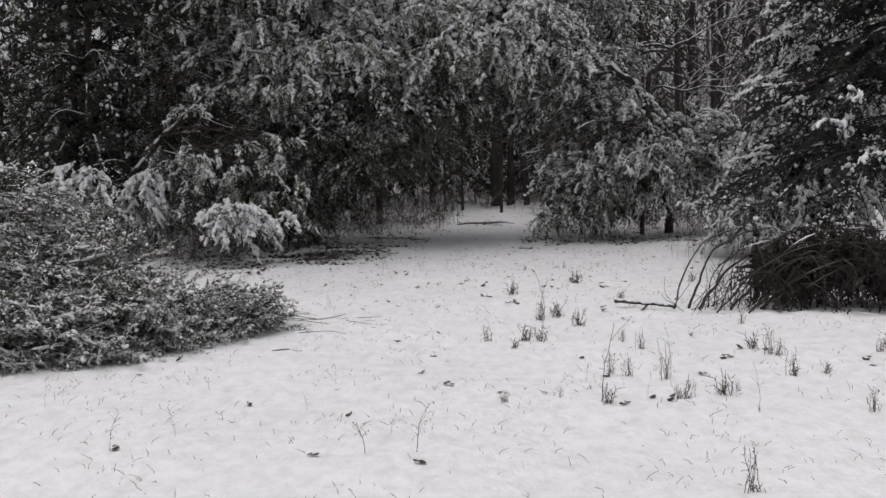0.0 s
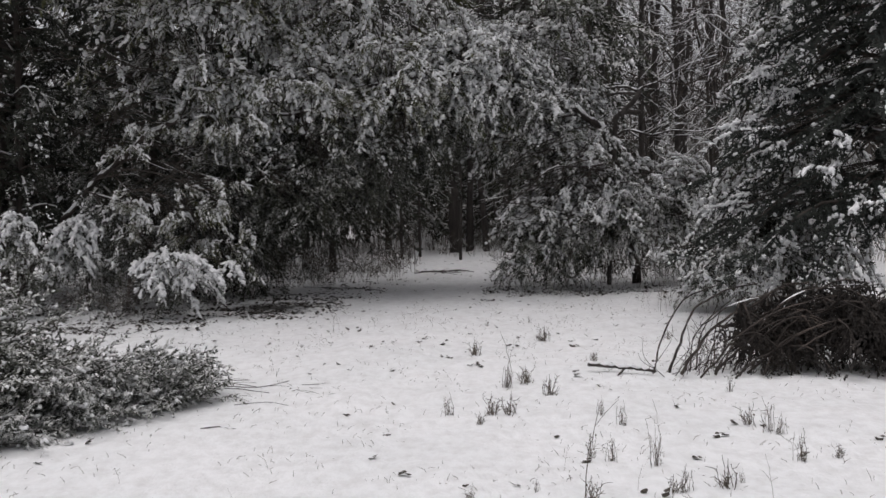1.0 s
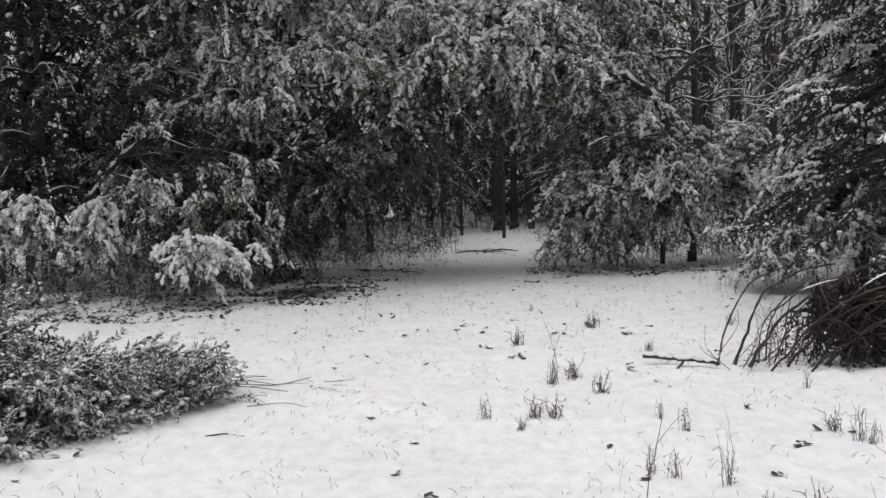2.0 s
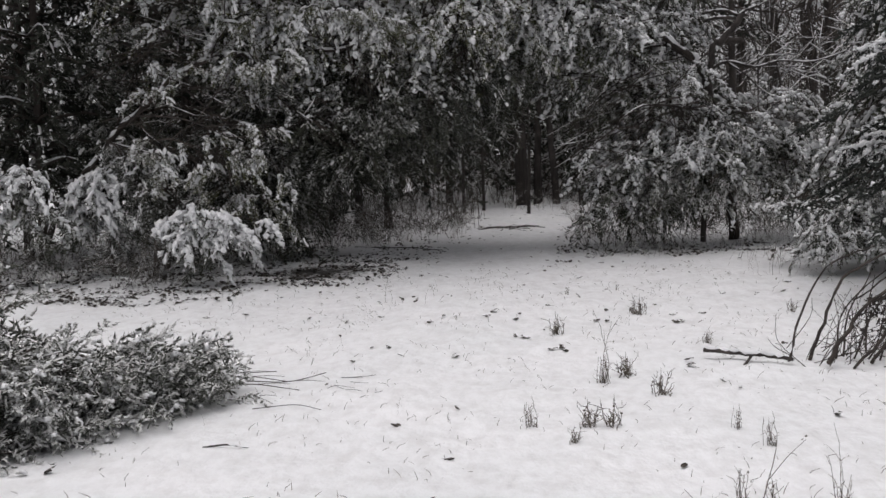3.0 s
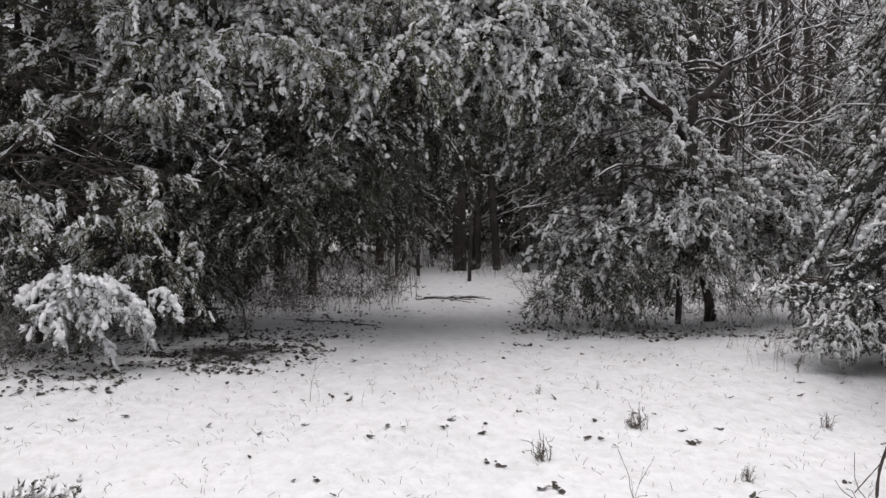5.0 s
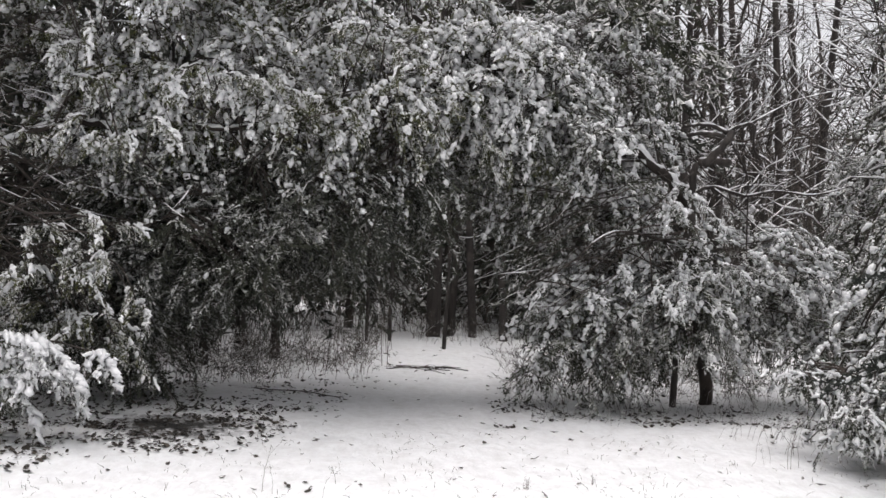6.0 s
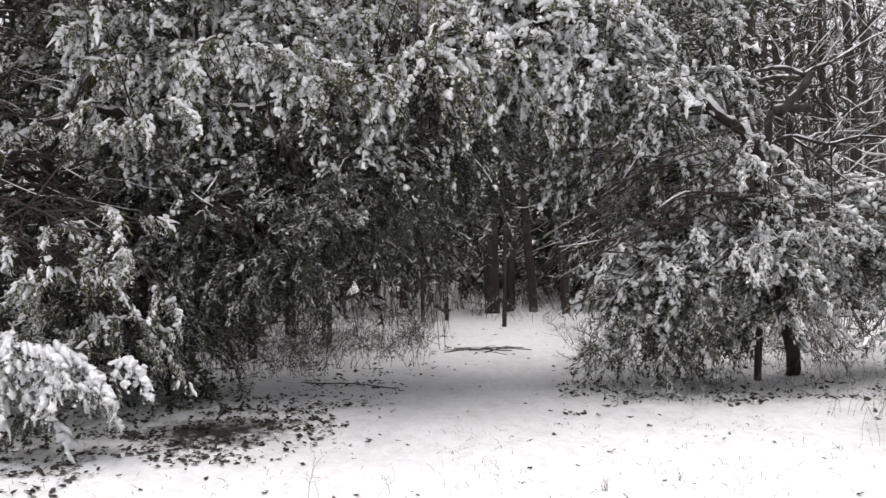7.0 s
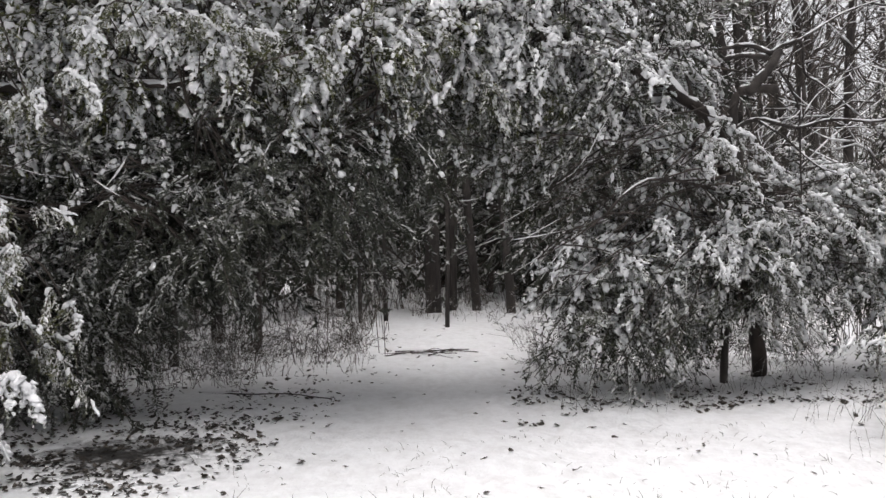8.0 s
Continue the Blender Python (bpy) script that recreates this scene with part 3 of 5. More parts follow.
# the cedar that leans in from the right
arching_cedar("leaning cedar with a snow-loaded skirt of branches", [(3.22, 17.15, 0.05), (3.1, 17.0, 1.3), (2.78, 16.75, 2.4), (2.45, 16.45, 2.8), (1.98, 16.2, 3.19), (1.51, 16.1, 3.47), (0.89, 16.0, 3.76), (-0.1, 15.9, 4.3)], 0.075, 0.028,
    [[(3.1, 17.0, 1.3), (2.2, 16.6, 1.3), (1.4, 16.4, 0.7)], [(3.0, 16.8, 1.8), (2.0, 16.0, 1.7), (1.2, 15.8, 1.05)], [(3.1, 17.0, 1.2), (3.7, 16.7, 1.4), (4.4, 16.5, 1.1)],
     [(2.85, 16.6, 2.2), (2.4, 15.9, 2.4), (2.0, 15.6, 1.9)], [(2.25, 16.33, 2.97), (1.6, 15.7, 2.8), (1.2, 15.5, 2.3)], [(2.4, 16.42, 2.84), (2.3, 16.4, 3.9), (2.0, 16.5, 4.8)],
     [(3.05, 17.0, 0.9), (2.5, 16.3, 0.7), (2.0, 15.9, 0.35)], [(3.02, 16.92, 1.6), (1.9, 15.9, 1.6), (1.1, 15.9, 0.85)], [(3.0, 16.9, 2.1), (1.74, 14.9, 2.05), (1.3, 14.9, 1.7), (0.8, 14.9, 1.4)]],
    [(1.6, 16.75, 2.5, 0.9, 0.85, 1.0, 430, 0.35), (2.7, 16.8, 1.75, 1.15, 0.75, 0.6, 400, 0.35), (1.7, 16.5, 1.15, 0.8, 0.65, 0.95, 520, 0.1),
     (2.65, 16.3, 1.35, 0.95, 0.65, 0.65, 400, 0.3), (3.7, 16.8, 1.75, 1.0, 0.8, 0.65, 340, 0.3), (4.6, 17.1, 1.4, 0.9, 0.7, 0.7, 290, 0.35),
     (0.7, 16.2, 3.7, 1.1, 0.9, 0.9, 440, 0.75), (1.5, 15.8, 3.1, 0.55, 0.4, 0.4, 90, 0.5), (1.65, 16.9, 4.1, 1.0, 0.85, 0.9, 310, 0.6), (2.25, 17.3, 3.2, 0.6, 0.4, 0.6, 150, 0.5), (0.45, 16.9, 2.85, 0.75, 0.6, 0.75, 260, 0.15), (-0.3, 16.7, 2.9, 0.8, 0.6, 0.75, 260, 0.15)],
    # upper lobes, mostly unseen, added to block sky light from above
    [(3.5, 15.3, 6.3, 1.8, 1.3, 0.8, 110, 0.3), (1.6, 14.9, 6.5, 1.5, 1.1, 0.8, 90, 0.3), (1.4, 17.4, 5.6, 1.6, 1.5, 1.0, 90, 0.3), (2.4, 18.4, 4.6, 1.4, 1.2, 1.2, 90, 0.0)],
    fans=[((2.9, 16.1, 1.75), (-0.3, -2.6), 7, 0.5, 0.5, 0.6), ((3.9, 16.3, 1.5), (-0.1, -2.0), 7, 0.6, 0.5, 0.6), ((2.0, 15.8, 1.5), (-0.6, -2.8), 6, 0.5, 0.4, 0.6), ((2.3, 15.9, 2.5), (-0.2, -2.6), 6, 0.5, 0.45, 0.6), ((4.7, 16.6, 1.1), (0.2, -1.8), 7, 0.55, 0.4, 0.7), ((1.2, 15.6, 3.2), (-0.4, -2.6), 6, 0.45, 0.5, 0.55)], gaps=-0.42, shift=9.0, more=0.98, size=1.06, bare=[((2.3, 15.9, 2.3), (1.0, 15.6, 1.3), 9, 0.22), ((1.9, 15.8, 2.7), (0.8, 15.9, 2.0), 7, 0.2), ((2.6, 16.0, 1.5), (1.7, 15.7, 0.7), 6, 0.2), ((2.0, 16.9, 2.4), (1.15, 17.1, 1.7), 6, 0.15)], heavy=0.9)


def whorled_tree(name, label, category, base, tall, wide, first, tiers, each, step, kind, needles, size, snow, droop=0.35, group="", bark=BARK, lean=(0, 0), r0=0.1, split=False):
    """A conifer: a trunk with whorls of drooping branches set with sprays on both sides."""
    base = np.asarray(base, float)
    root = thing(name, base, label, category, group)
    green, white, wood = Soup(), Soup(), Soup()
    top = base + np.array((lean[0], lean[1], tall))
    line = bend([base, base * 0.5 + top * 0.5 + np.array((0.06, 0.03, 0)), top], 6)
    s = Soup()
    tube(s, line, np.linspace(r0, 0.015, len(line)), 9, 0.06)
    part("trunk", s, bark, root, "", True)
    P, Y, T, L, S = [], [], [], [], []
    for i in range(tiers):
        f = first + (1 - first) * (i + 0.5) / tiers
        c = line[0] + (line[-1] - line[0]) * f
        reach = wide * (1 - (f - first) / (1 - first)) ** 0.75 + 0.12
        for k in range(each):
            a = 2 * np.pi * (k + RNG.random()) / each + i * 1.9
            R = reach * RNG.uniform(0.65, 1.12)
            o = np.array((np.cos(a), np.sin(a), 0))
            h = c + UP * RNG.uniform(-0.5, 0.5) * tall * (1 - first) / tiers
            br = bend([h, h + o * R * 0.5 + UP * R * 0.05, h + o * R - UP * R * droop * RNG.uniform(0.6, 1.4)], 4)
            br[:, 2] = np.maximum(br[:, 2], height(br[:, 0], br[:, 1]) + 0.08)
            rad = np.linspace(0.02 + 0.006 * R, 0.005, len(br))
            tube(wood, br, rad, 4)
            if split:
                part("branch", wood, TWIG, root, "", True)
                wood = Soup()
            snow_line(white, br, rad, 5, 0.2 + 0.5 * snow)
            m = max(3, int(R / step))
            own = RNG.normal(0, 0.28)
            for q in range(m):
                s_ = (q + 0.6 + RNG.uniform(-0.3, 0.3)) / m
                if s_ < 0.18:
                    continue
                u = min(s_, 1) * (len(br) - 1)
                e = min(int(u), len(br) - 2)
                p = br[e] + (br[e + 1] - br[e]) * (u - e)
                P.append(p)
                Y.append(a + (0.75 if q % 2 else -0.75) * RNG.uniform(0.5, 1.3) * (1.1 - s_))
                T.append(RNG.normal(-0.15 - droop * 0.5, 0.2))
                L.append(snow + own + 0.35 * (s_ - 0.4) + RNG.normal(0, 0.16))
                S.append(size * RNG.uniform(0.75, 1.25) * (1.15 - 0.35 * s_))
    P, Y, T, L, S = (np.array(v) for v in (P, Y, T, L, S))
    dress(green, white, kind, P, Y, T, np.digitize(L, (0.2, 0.6)), S)
    if wood.n:
        part("branchwork", wood, TWIG, root, "dark bare branch stems", True, kind="stuff")
    part("crown", green, needles, root, kind="stuff")
    part("snow", white, SNOW, root, "snow resting on the branches", True, kind="stuff")
    return root


# the fir beside the clearing
FIR_TREE = whorled_tree("fir_tree", "broad dark fir with snow lying on its branches", "tree", on_ground(5.3, 11.9), 7.0, 2.3, 0.175, 16, 12, 0.095, FIR_SPRAYS, FIR, 1.25, 0.10, 0.27, r0=0.075, split=True)

def fir_tips(root, base, tall, wide, first):
    """The loaded branch ends on the open side of the fir."""
    green, white, twigs = Soup(), Soup(), Soup()
    for i in range(26):
        f = first + 0.06 + (0.66 - first) * ((i + RNG.random()) / 26)
        a = RNG.uniform(2.6, 4.9)
        R = wide * (1 - (f - first) / (1 - first)) ** 0.75 * RNG.uniform(0.72, 0.98)
        p = base + np.array((np.cos(a) * R, np.sin(a) * R, f * tall - 0.22 * R))
        fan(green, white, twigs, p - np.array((np.cos(a), np.sin(a), 0)) * 0.25, (a + 0.7, a - 0.7), 4, 0.48, 0.2, RNG.uniform(0.25, 0.75) - 0.22 * max(0.0, a - 3.9), 1.2, base + UP * (f * tall + 0.1), 0.2)
    part("tip_needles", green, FIR, root, kind="stuff")
    part("tip_twigwork", twigs, TWIG, root, "", True, kind="stuff")
    part("tip_snow", white, SNOW, root, "thick snow on the branch ends", True, kind="stuff")


fir_tips(FIR_TREE, on_ground(5.3, 11.9), 7.0, 2.3, 0.21)

# the tall cedar at the clearing's right edge
EDGE_CEDAR = whorled_tree("cedar_tree", "tall dark cedar with drooping snow-laden branches", "tree", on_ground(4.95, 14.5), 5.6, 1.5, 0.10, 15, 9, 0.10, CEDAR_SPRAYS, CEDAR, 1.3, 0.48, 0.75, r0=0.08, split=True)
EDGE_SNOW = Soup()
limb_part(EDGE_CEDAR, "limb", [(4.98, 14.5, 1.42), (4.4, 14.6, 1.22), (3.8, 14.7, 1.06)], 0.034, 0.026, GREYBARK, EDGE_SNOW, 8, 1.0, 6, "broken limb capped with snow", 1.1)
limb_part(EDGE_CEDAR, "limb", [(4.97, 14.5, 1.35), (4.4, 14.5, 1.1), (3.75, 14.6, 1.0)], 0.022, 0.010, GREYBARK, EDGE_SNOW, 6, 0.9, 6, "", 0.7)
part("limb_snow", EDGE_SNOW, SNOW, EDGE_CEDAR, "", True, kind="stuff")

# the conifer behind the edge cedar, its boughs drooping towards the trail
whorled_tree("conifer", "tall dark conifer with snow on its drooping boughs", "tree", on_ground(6.1, 17.6), 7.5, 1.7, 0.14, 17, 8, 0.13, FIR_SPRAYS, CEDAR, 1.35, 0.38, 0.55, "conifers behind the clearing", r0=0.085)

# darker conifers standing behind
whorled_tree("conifer", "dense dark conifer at the wood's edge, lightly dusted", "tree", on_ground(-6.7, 15.9), 8.5, 1.7, 0.12, 17, 8, 0.15, FIR_SPRAYS, CONIFER, 1.5, 0.08, 0.4, "conifers behind the clearing", r0=0.08)
for x, y, tall, wide, first in ((-6.2, 18.2, 9, 1.9, 0.14), (-8.6, 16.5, 9, 2.0, 0.12), (-7.2, 16.4, 8, 1.5, 0.14), (-9.9, 14.4, 8, 1.8, 0.12), (-4.2, 19.6, 10, 1.9, 0.12), (-2.3, 20.0, 10, 2.0, 0.14), (-11.0, 19.5, 10, 2.2, 0.14), (2.9, 21.0, 10, 2.0, 0.14), (-4.9, 16.9, 9, 1.7, 0.3)):
    whorled_tree("conifer", "tall dark conifer in the wood behind the clearing", "tree", on_ground(x, y), tall, wide, first, 13, 5, 0.27, FAR_SPRAYS, CONIFER, 1.1, 0.10, 0.4, "conifers behind the clearing", r0=0.075)
for x, y, tall, wide, first in ((-6.6, 22.5, 11, 2.0, 0.1), (-5.0, 21.5, 5, 1.5, 0.06), (-1.6, 25.5, 10, 1.8, 0.08), (-3.6, 24.0, 11, 2.0, 0.1), (2.3, 27.0, 10, 1.8, 0.06), (0.5, 31.0, 10, 2.4, 0.05), (1.5, 29.0, 9, 2.0, 0.05), (-2.5, 29.0, 10, 2.2, 0.06), (-5.2, 27.5, 11, 2.3, 0.06), (-8.5, 25.0, 11, 2.3, 0.08),
                                 (-11.5, 24.0, 11, 2.4, 0.08), (3.4, 33.0, 11, 2.4, 0.05), (-0.9, 34.0, 11, 2.4, 0.05), (3.0, 25.8, 8, 1.6, 0.06)):
    whorled_tree("conifer", "tall dark conifer deep in the wood", "tree", on_ground(x, y), tall, wide, first, 12, 6, 0.40, DEEP_SPRAYS, SHADED_CEDAR, 1.2, 0.0, 0.4, "conifers behind the clearing", r0=0.09)
# unseen ring of conifers, added to cut low sky light under the trees
SCREEN_CONIFER = whorled_tree("conifer", "tall unseen conifer added to block side light", "tree", on_ground(-15.5, 6.0), 11, 2.4, 0.06, 12, 6, 0.40, DEEP_SPRAYS, CONIFER, 1.2, 0.0, 0.4, "conifers round the clearing", r0=0.09)
for i in range(30):
    if i < 12:
        x, y = -17 + 34 * (i + RNG.random()) / 12, -17 - 5 * RNG.random()
    else:
        x, y = (-1 if i % 2 else 1) * (14.5 + 4 * RNG.random()), -13 + 25 * (i - 12 + RNG.random()) / 18
    copy_thing(SCREEN_CONIFER, Matrix.Translation(on_ground(x, y)) @ Euler((0, 0, RNG.uniform(0, 6.28))).to_matrix().to_4x4())


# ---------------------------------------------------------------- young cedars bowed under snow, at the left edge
def bowed_cedar(label, base, tips, lobes, kind=DRY_SPRAYS, mat=SHADED_CEDAR, **how):
    base = np.asarray(base, float)
    root = thing("young_cedar", base, label, "shrub", "bowed young cedars")
    green, white, twigs = Soup(), Soup(), Soup()
    core = []
    for tip in tips:
        tip = np.asarray(tip, float)
        mid = base * 0.45 + tip * 0.55 + UP * 0.45
        core.append(limb_part(root, "stem", [base, base * 0.8 + tip * 0.2 + UP * 0.5, mid, tip], 0.04, 0.01, BARK, white, 6, 0.8, 4))
    crown_of(lobes, kind, green, white, twigs, np.vstack(core), **how)
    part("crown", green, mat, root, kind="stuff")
    part("twigwork", twigs, TWIG, root, "", True, kind="stuff")
    part("snow", white, SNOW, root, "thick pillows of fresh snow", True, kind="stuff")
    return root


def drooping_cedar(label, base, tips, fans, fat=1.0, mat=CEDAR):
    """A young cedar bent over by snow: stems that end in drooping fans."""
    base = np.asarray(base, float)
    root = thing("young_cedar", base, label, "shrub", "bowed young cedars")
    green, white, twigs = Soup(), Soup(), Soup()
    core = []
    for tip in tips:
        tip = np.asarray(tip, float)
        core.append(limb_part(root, "stem", [base, base * 0.8 + tip * 0.2 + UP * 0.5, base * 0.4 + tip * 0.6 + UP * 0.25, tip], 0.035, 0.01, BARK, white, 6, 0.5, 4))
    core = np.vstack(core)
    for apex, aims, ribs, reach, fall, snow in fans:
        fan(green, white, twigs, apex, aims, ribs, reach, fall, snow, fat, core, 0.34)
    crown_of([(p[0], p[1] + 0.18, p[2] - 0.25, 0.38, 0.28, 0.26, 36, -0.5) for p, *_ in fans if p[2] > 0.9], CEDAR_SPRAYS, green, white, twigs, core, gaps=-0.6, reach=0.36)
    part("crown", green, mat, root, kind="stuff")
    part("twigwork", twigs, TWIG, root, "", True, kind="stuff")
    part("snow", white, SNOW, root, "thick fingers of fresh snow", True, kind="stuff")
    return root


drooping_cedar("young cedar bowed to the ground by heavy snow", on_ground(-4.5, 14.4), [(-3.75, 13.55, 0.72), (-3.45, 13.5, 0.68)],
    [((-3.95, 13.65, 0.82), (-0.5, -2.5), 9, 0.42, 0.40, 0.85), ((-3.65, 13.55, 0.78), (0.0, -1.8), 10, 0.50, 0.42, 0.95), ((-3.35, 13.5, 0.68), (0.4, -1.2), 10, 0.48, 0.40, 0.95), ((-3.7, 13.75, 0.5), (-0.3, -2.6), 6, 0.5, 0.4, 0.05)], 1.6)
drooping_cedar("small snow-capped cedar with drooping top", on_ground(-5.25, 14.9), [(-5.2, 14.35, 1.3)],
    [((-5.2, 14.3, 1.36), (-0.2, -3.3), 12, 0.42, 0.5, 0.85), ((-5.3, 14.3, 1.1), (-1.2, -3.2), 7, 0.4, 0.45, 0.65), ((-5.05, 14.3, 1.0), (0.0, -1.9), 7, 0.4, 0.4, 0.6), ((-5.25, 14.4, 0.8), (-0.5, -3.0), 6, 0.4, 0.4, 0.1)], 1.6)
drooping_cedar("snow-capped cedar bough at the wood's edge", on_ground(-6.6, 14.4), [(-6.0, 13.6, 1.4), (-6.4, 13.6, 1.1), (-5.7, 13.7, 1.0)],
    [((-5.95, 13.55, 1.42), (-0.1, -2.6), 9, 0.55, 0.45, 0.8), ((-6.35, 13.6, 1.1), (-0.4, -2.8), 8, 0.5, 0.45, 0.65), ((-5.65, 13.75, 1.02), (0.1, -2.2), 7, 0.45, 0.4, 0.55)], 1.4)
# this one and the sapling below also use the shade-darkened foliage
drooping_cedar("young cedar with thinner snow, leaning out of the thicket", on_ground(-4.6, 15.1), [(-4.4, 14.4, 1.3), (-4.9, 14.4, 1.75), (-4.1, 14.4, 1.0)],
    [((-4.35, 14.35, 1.3), (0.0, -2.6), 7, 0.5, 0.4, 0.28), ((-4.85, 14.5, 1.7), (-0.1, -2.8), 7, 0.5, 0.4, 0.2), ((-4.1, 14.4, 1.0), (0.1, -2.2), 8, 0.45, 0.4, 0.28), ((-4.6, 14.5, 0.9), (-0.2, -2.8), 5, 0.45, 0.4, 0.15)], 0.8, SHADED_CEDAR)
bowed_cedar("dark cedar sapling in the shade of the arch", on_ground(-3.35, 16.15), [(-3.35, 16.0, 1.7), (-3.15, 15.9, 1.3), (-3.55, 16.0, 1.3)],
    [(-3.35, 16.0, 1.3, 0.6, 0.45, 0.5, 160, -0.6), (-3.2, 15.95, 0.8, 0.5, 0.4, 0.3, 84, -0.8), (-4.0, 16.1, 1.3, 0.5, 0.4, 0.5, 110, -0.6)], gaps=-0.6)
drooping_cedar("low snow-laden cedar drooping at the clearing's edge", on_ground(4.9, 14.5), [(3.7, 14.0, 0.75), (4.2, 14.1, 1.15), (4.8, 14.3, 1.7), (3.2, 14.1, 0.85)],
    [((3.25, 14.3, 0.86), (-1.3, -3.4), 7, 0.30, 0.32, 0.3), ((3.5, 14.2, 0.85), (-0.9, -3.0), 8, 0.36, 0.45, 0.42), ((3.55, 13.75, 0.5), (-0.8, -2.8), 8, 0.42, 0.36, 0.6), ((3.75, 14.0, 0.80), (-1.5, -3.3), 9, 0.45, 0.5, 0.55), ((3.85, 13.7, 0.55), (-0.8, -2.9), 8, 0.45, 0.4, 0.55), ((3.95, 14.0, 0.95), (-0.9, -3.0), 9, 0.5, 0.5, 0.5), ((4.25, 14.1, 1.2), (-0.6, -3.4), 10, 0.55, 0.5, 0.5), ((4.5, 14.1, 1.0), (-0.2, -2.8), 9, 0.55, 0.6, 0.45),
     ((4.8, 14.2, 1.65), (-0.2, -3.3), 10, 0.6, 0.6, 0.5), ((5.1, 14.2, 1.3), (0.0, -2.6), 9, 0.6, 0.6, 0.45), ((4.1, 14.2, 0.6), (-0.6, -3.2), 9, 0.5, 0.4, 0.2), ((4.7, 14.3, 0.7), (-0.4, -2.8), 9, 0.55, 0.5, 0.2), ((5.0, 14.4, 2.1), (-0.2, -3.3), 9, 0.6, 0.6, 0.5)], 0.85)


# ---------------------------------------------------------------- fallen evergreen top, left
def fallen_top():
    root = thing("fallen_bough", on_ground(-3.4, 7.4), "fallen evergreen top lying on the snow, dusted white", "fallen branch")
    green, white, wood = Soup(), Soup(), Soup()
    limb_part(root, "stem", [(-5.6, 7.7, 2.3), (-4.5, 7.7, 1.35), (-3.75, 7.75, 0.8), (-3.15, 7.85, 0.45), (-2.55, 8.15, 0.25), (-1.85, 8.75, 0.1)], 0.018, 0.008, BARK, white, 7, 0.7, 6)
    limb_part(root, "side_stem", [(-4.6, 7.5, 1.5), (-3.9, 7.2, 0.9), (-3.2, 7.3, 0.45), (-2.5, 7.9, 0.15)], 0.025, 0.008, BARK, white, 6, 0.7, 6)
    limb_part(root, "side_stem", [(-4.8, 8.0, 1.7), (-3.9, 8.2, 1.0), (-3.0, 8.3, 0.5), (-2.3, 8.5, 0.28)], 0.015, 0.008, BARK, white, 6, 0.7, 6)
    P, Y, T, L, S = [], [], [], [], []
    for i in range(540):
        x = -1.93 - 3.32 * RNG.random() ** 0.85
        f = (x + 5.2) / 3.5
        top = np.interp(x, (-5.2, -3.97, -3.49, -3.03, -2.55, -2.05, -1.7, -1.5), (2.8, 1.75, 1.35, 0.82, 0.46, 0.27, 0.13, 0.06))
        front = np.interp(x, (-5.2, -3.6, -2.9, -2.6, -2.3, -2.1, -1.9, -1.6), (6.7, 6.85, 7.0, 7.35, 7.95, 8.25, 8.55, 8.8))
        v = RNG.random()
        y = front + v * (0.22 + 1.25 * (1 - f))
        lid = top * (0.10 + 0.90 * np.sin(np.pi * (0.04 + 0.76 * v)))
        start = np.array((x, y, 0.04 + lid * (RNG.random() ** 0.6 if i % 5 else 0.12 * RNG.random())))
        a = 0.35 + 0.45 * f + RNG.normal(0, 0.55) - 0.5 * (1 - v)
        o = np.array((np.cos(a), np.sin(a), -0.65 * (1 - f) + 0.12 + RNG.normal(0, 0.2)))
        R = RNG.uniform(0.3, 0.65) * (1.2 - 0.5 * f)
        br = np.array([start + o * R * (q - 0.3) + UP * 0.12 * R * q * q for q in np.linspace(0, 1, 5)])
        br[:, 2] = np.maximum(br[:, 2], height(br[:, 0], br[:, 1]) + 0.035)
        rad = np.linspace(0.009, 0.003, len(br))
        tube(wood, br, rad, 4)
        snow_line(white, br, rad * 1.5, 4, 0.4)
        load = 0.05 + 0.45 * (start[2] / max(lid, 0.1) - 0.3) + RNG.normal(0, 0.2)
        for q in range(7):
            k = min((q + RNG.random()) / 7, 0.999) * 4
            e = int(k)
            P.append(br[e] + (br[e + 1] - br[e]) * (k - e))
            Y.append(a + (0.7 if q % 2 else -0.7) * RNG.uniform(0.2, 1.2))
            T.append(o[2] + RNG.normal(0.35, 0.3))
            L.append(load + RNG.normal(0, 0.15))
            S.append(RNG.uniform(0.75, 1.2))
    P, Y, T, L, S = (np.array(v) for v in (P, Y, T, L, S))
    dress(green, white, FINE_SPRAYS, P, Y, T, np.digitize(L, (0.22, 0.55)), S)
    part("twigwork", wood, TWIG, root, "dark side branches", True, kind="stuff")
    part("needles", green, BOUGH, root, "grey-green upturned needle sprays", kind="stuff")
    part("snow", white, SNOW, root, "thin snow caught in the needles", True, kind="stuff")


fallen_top()


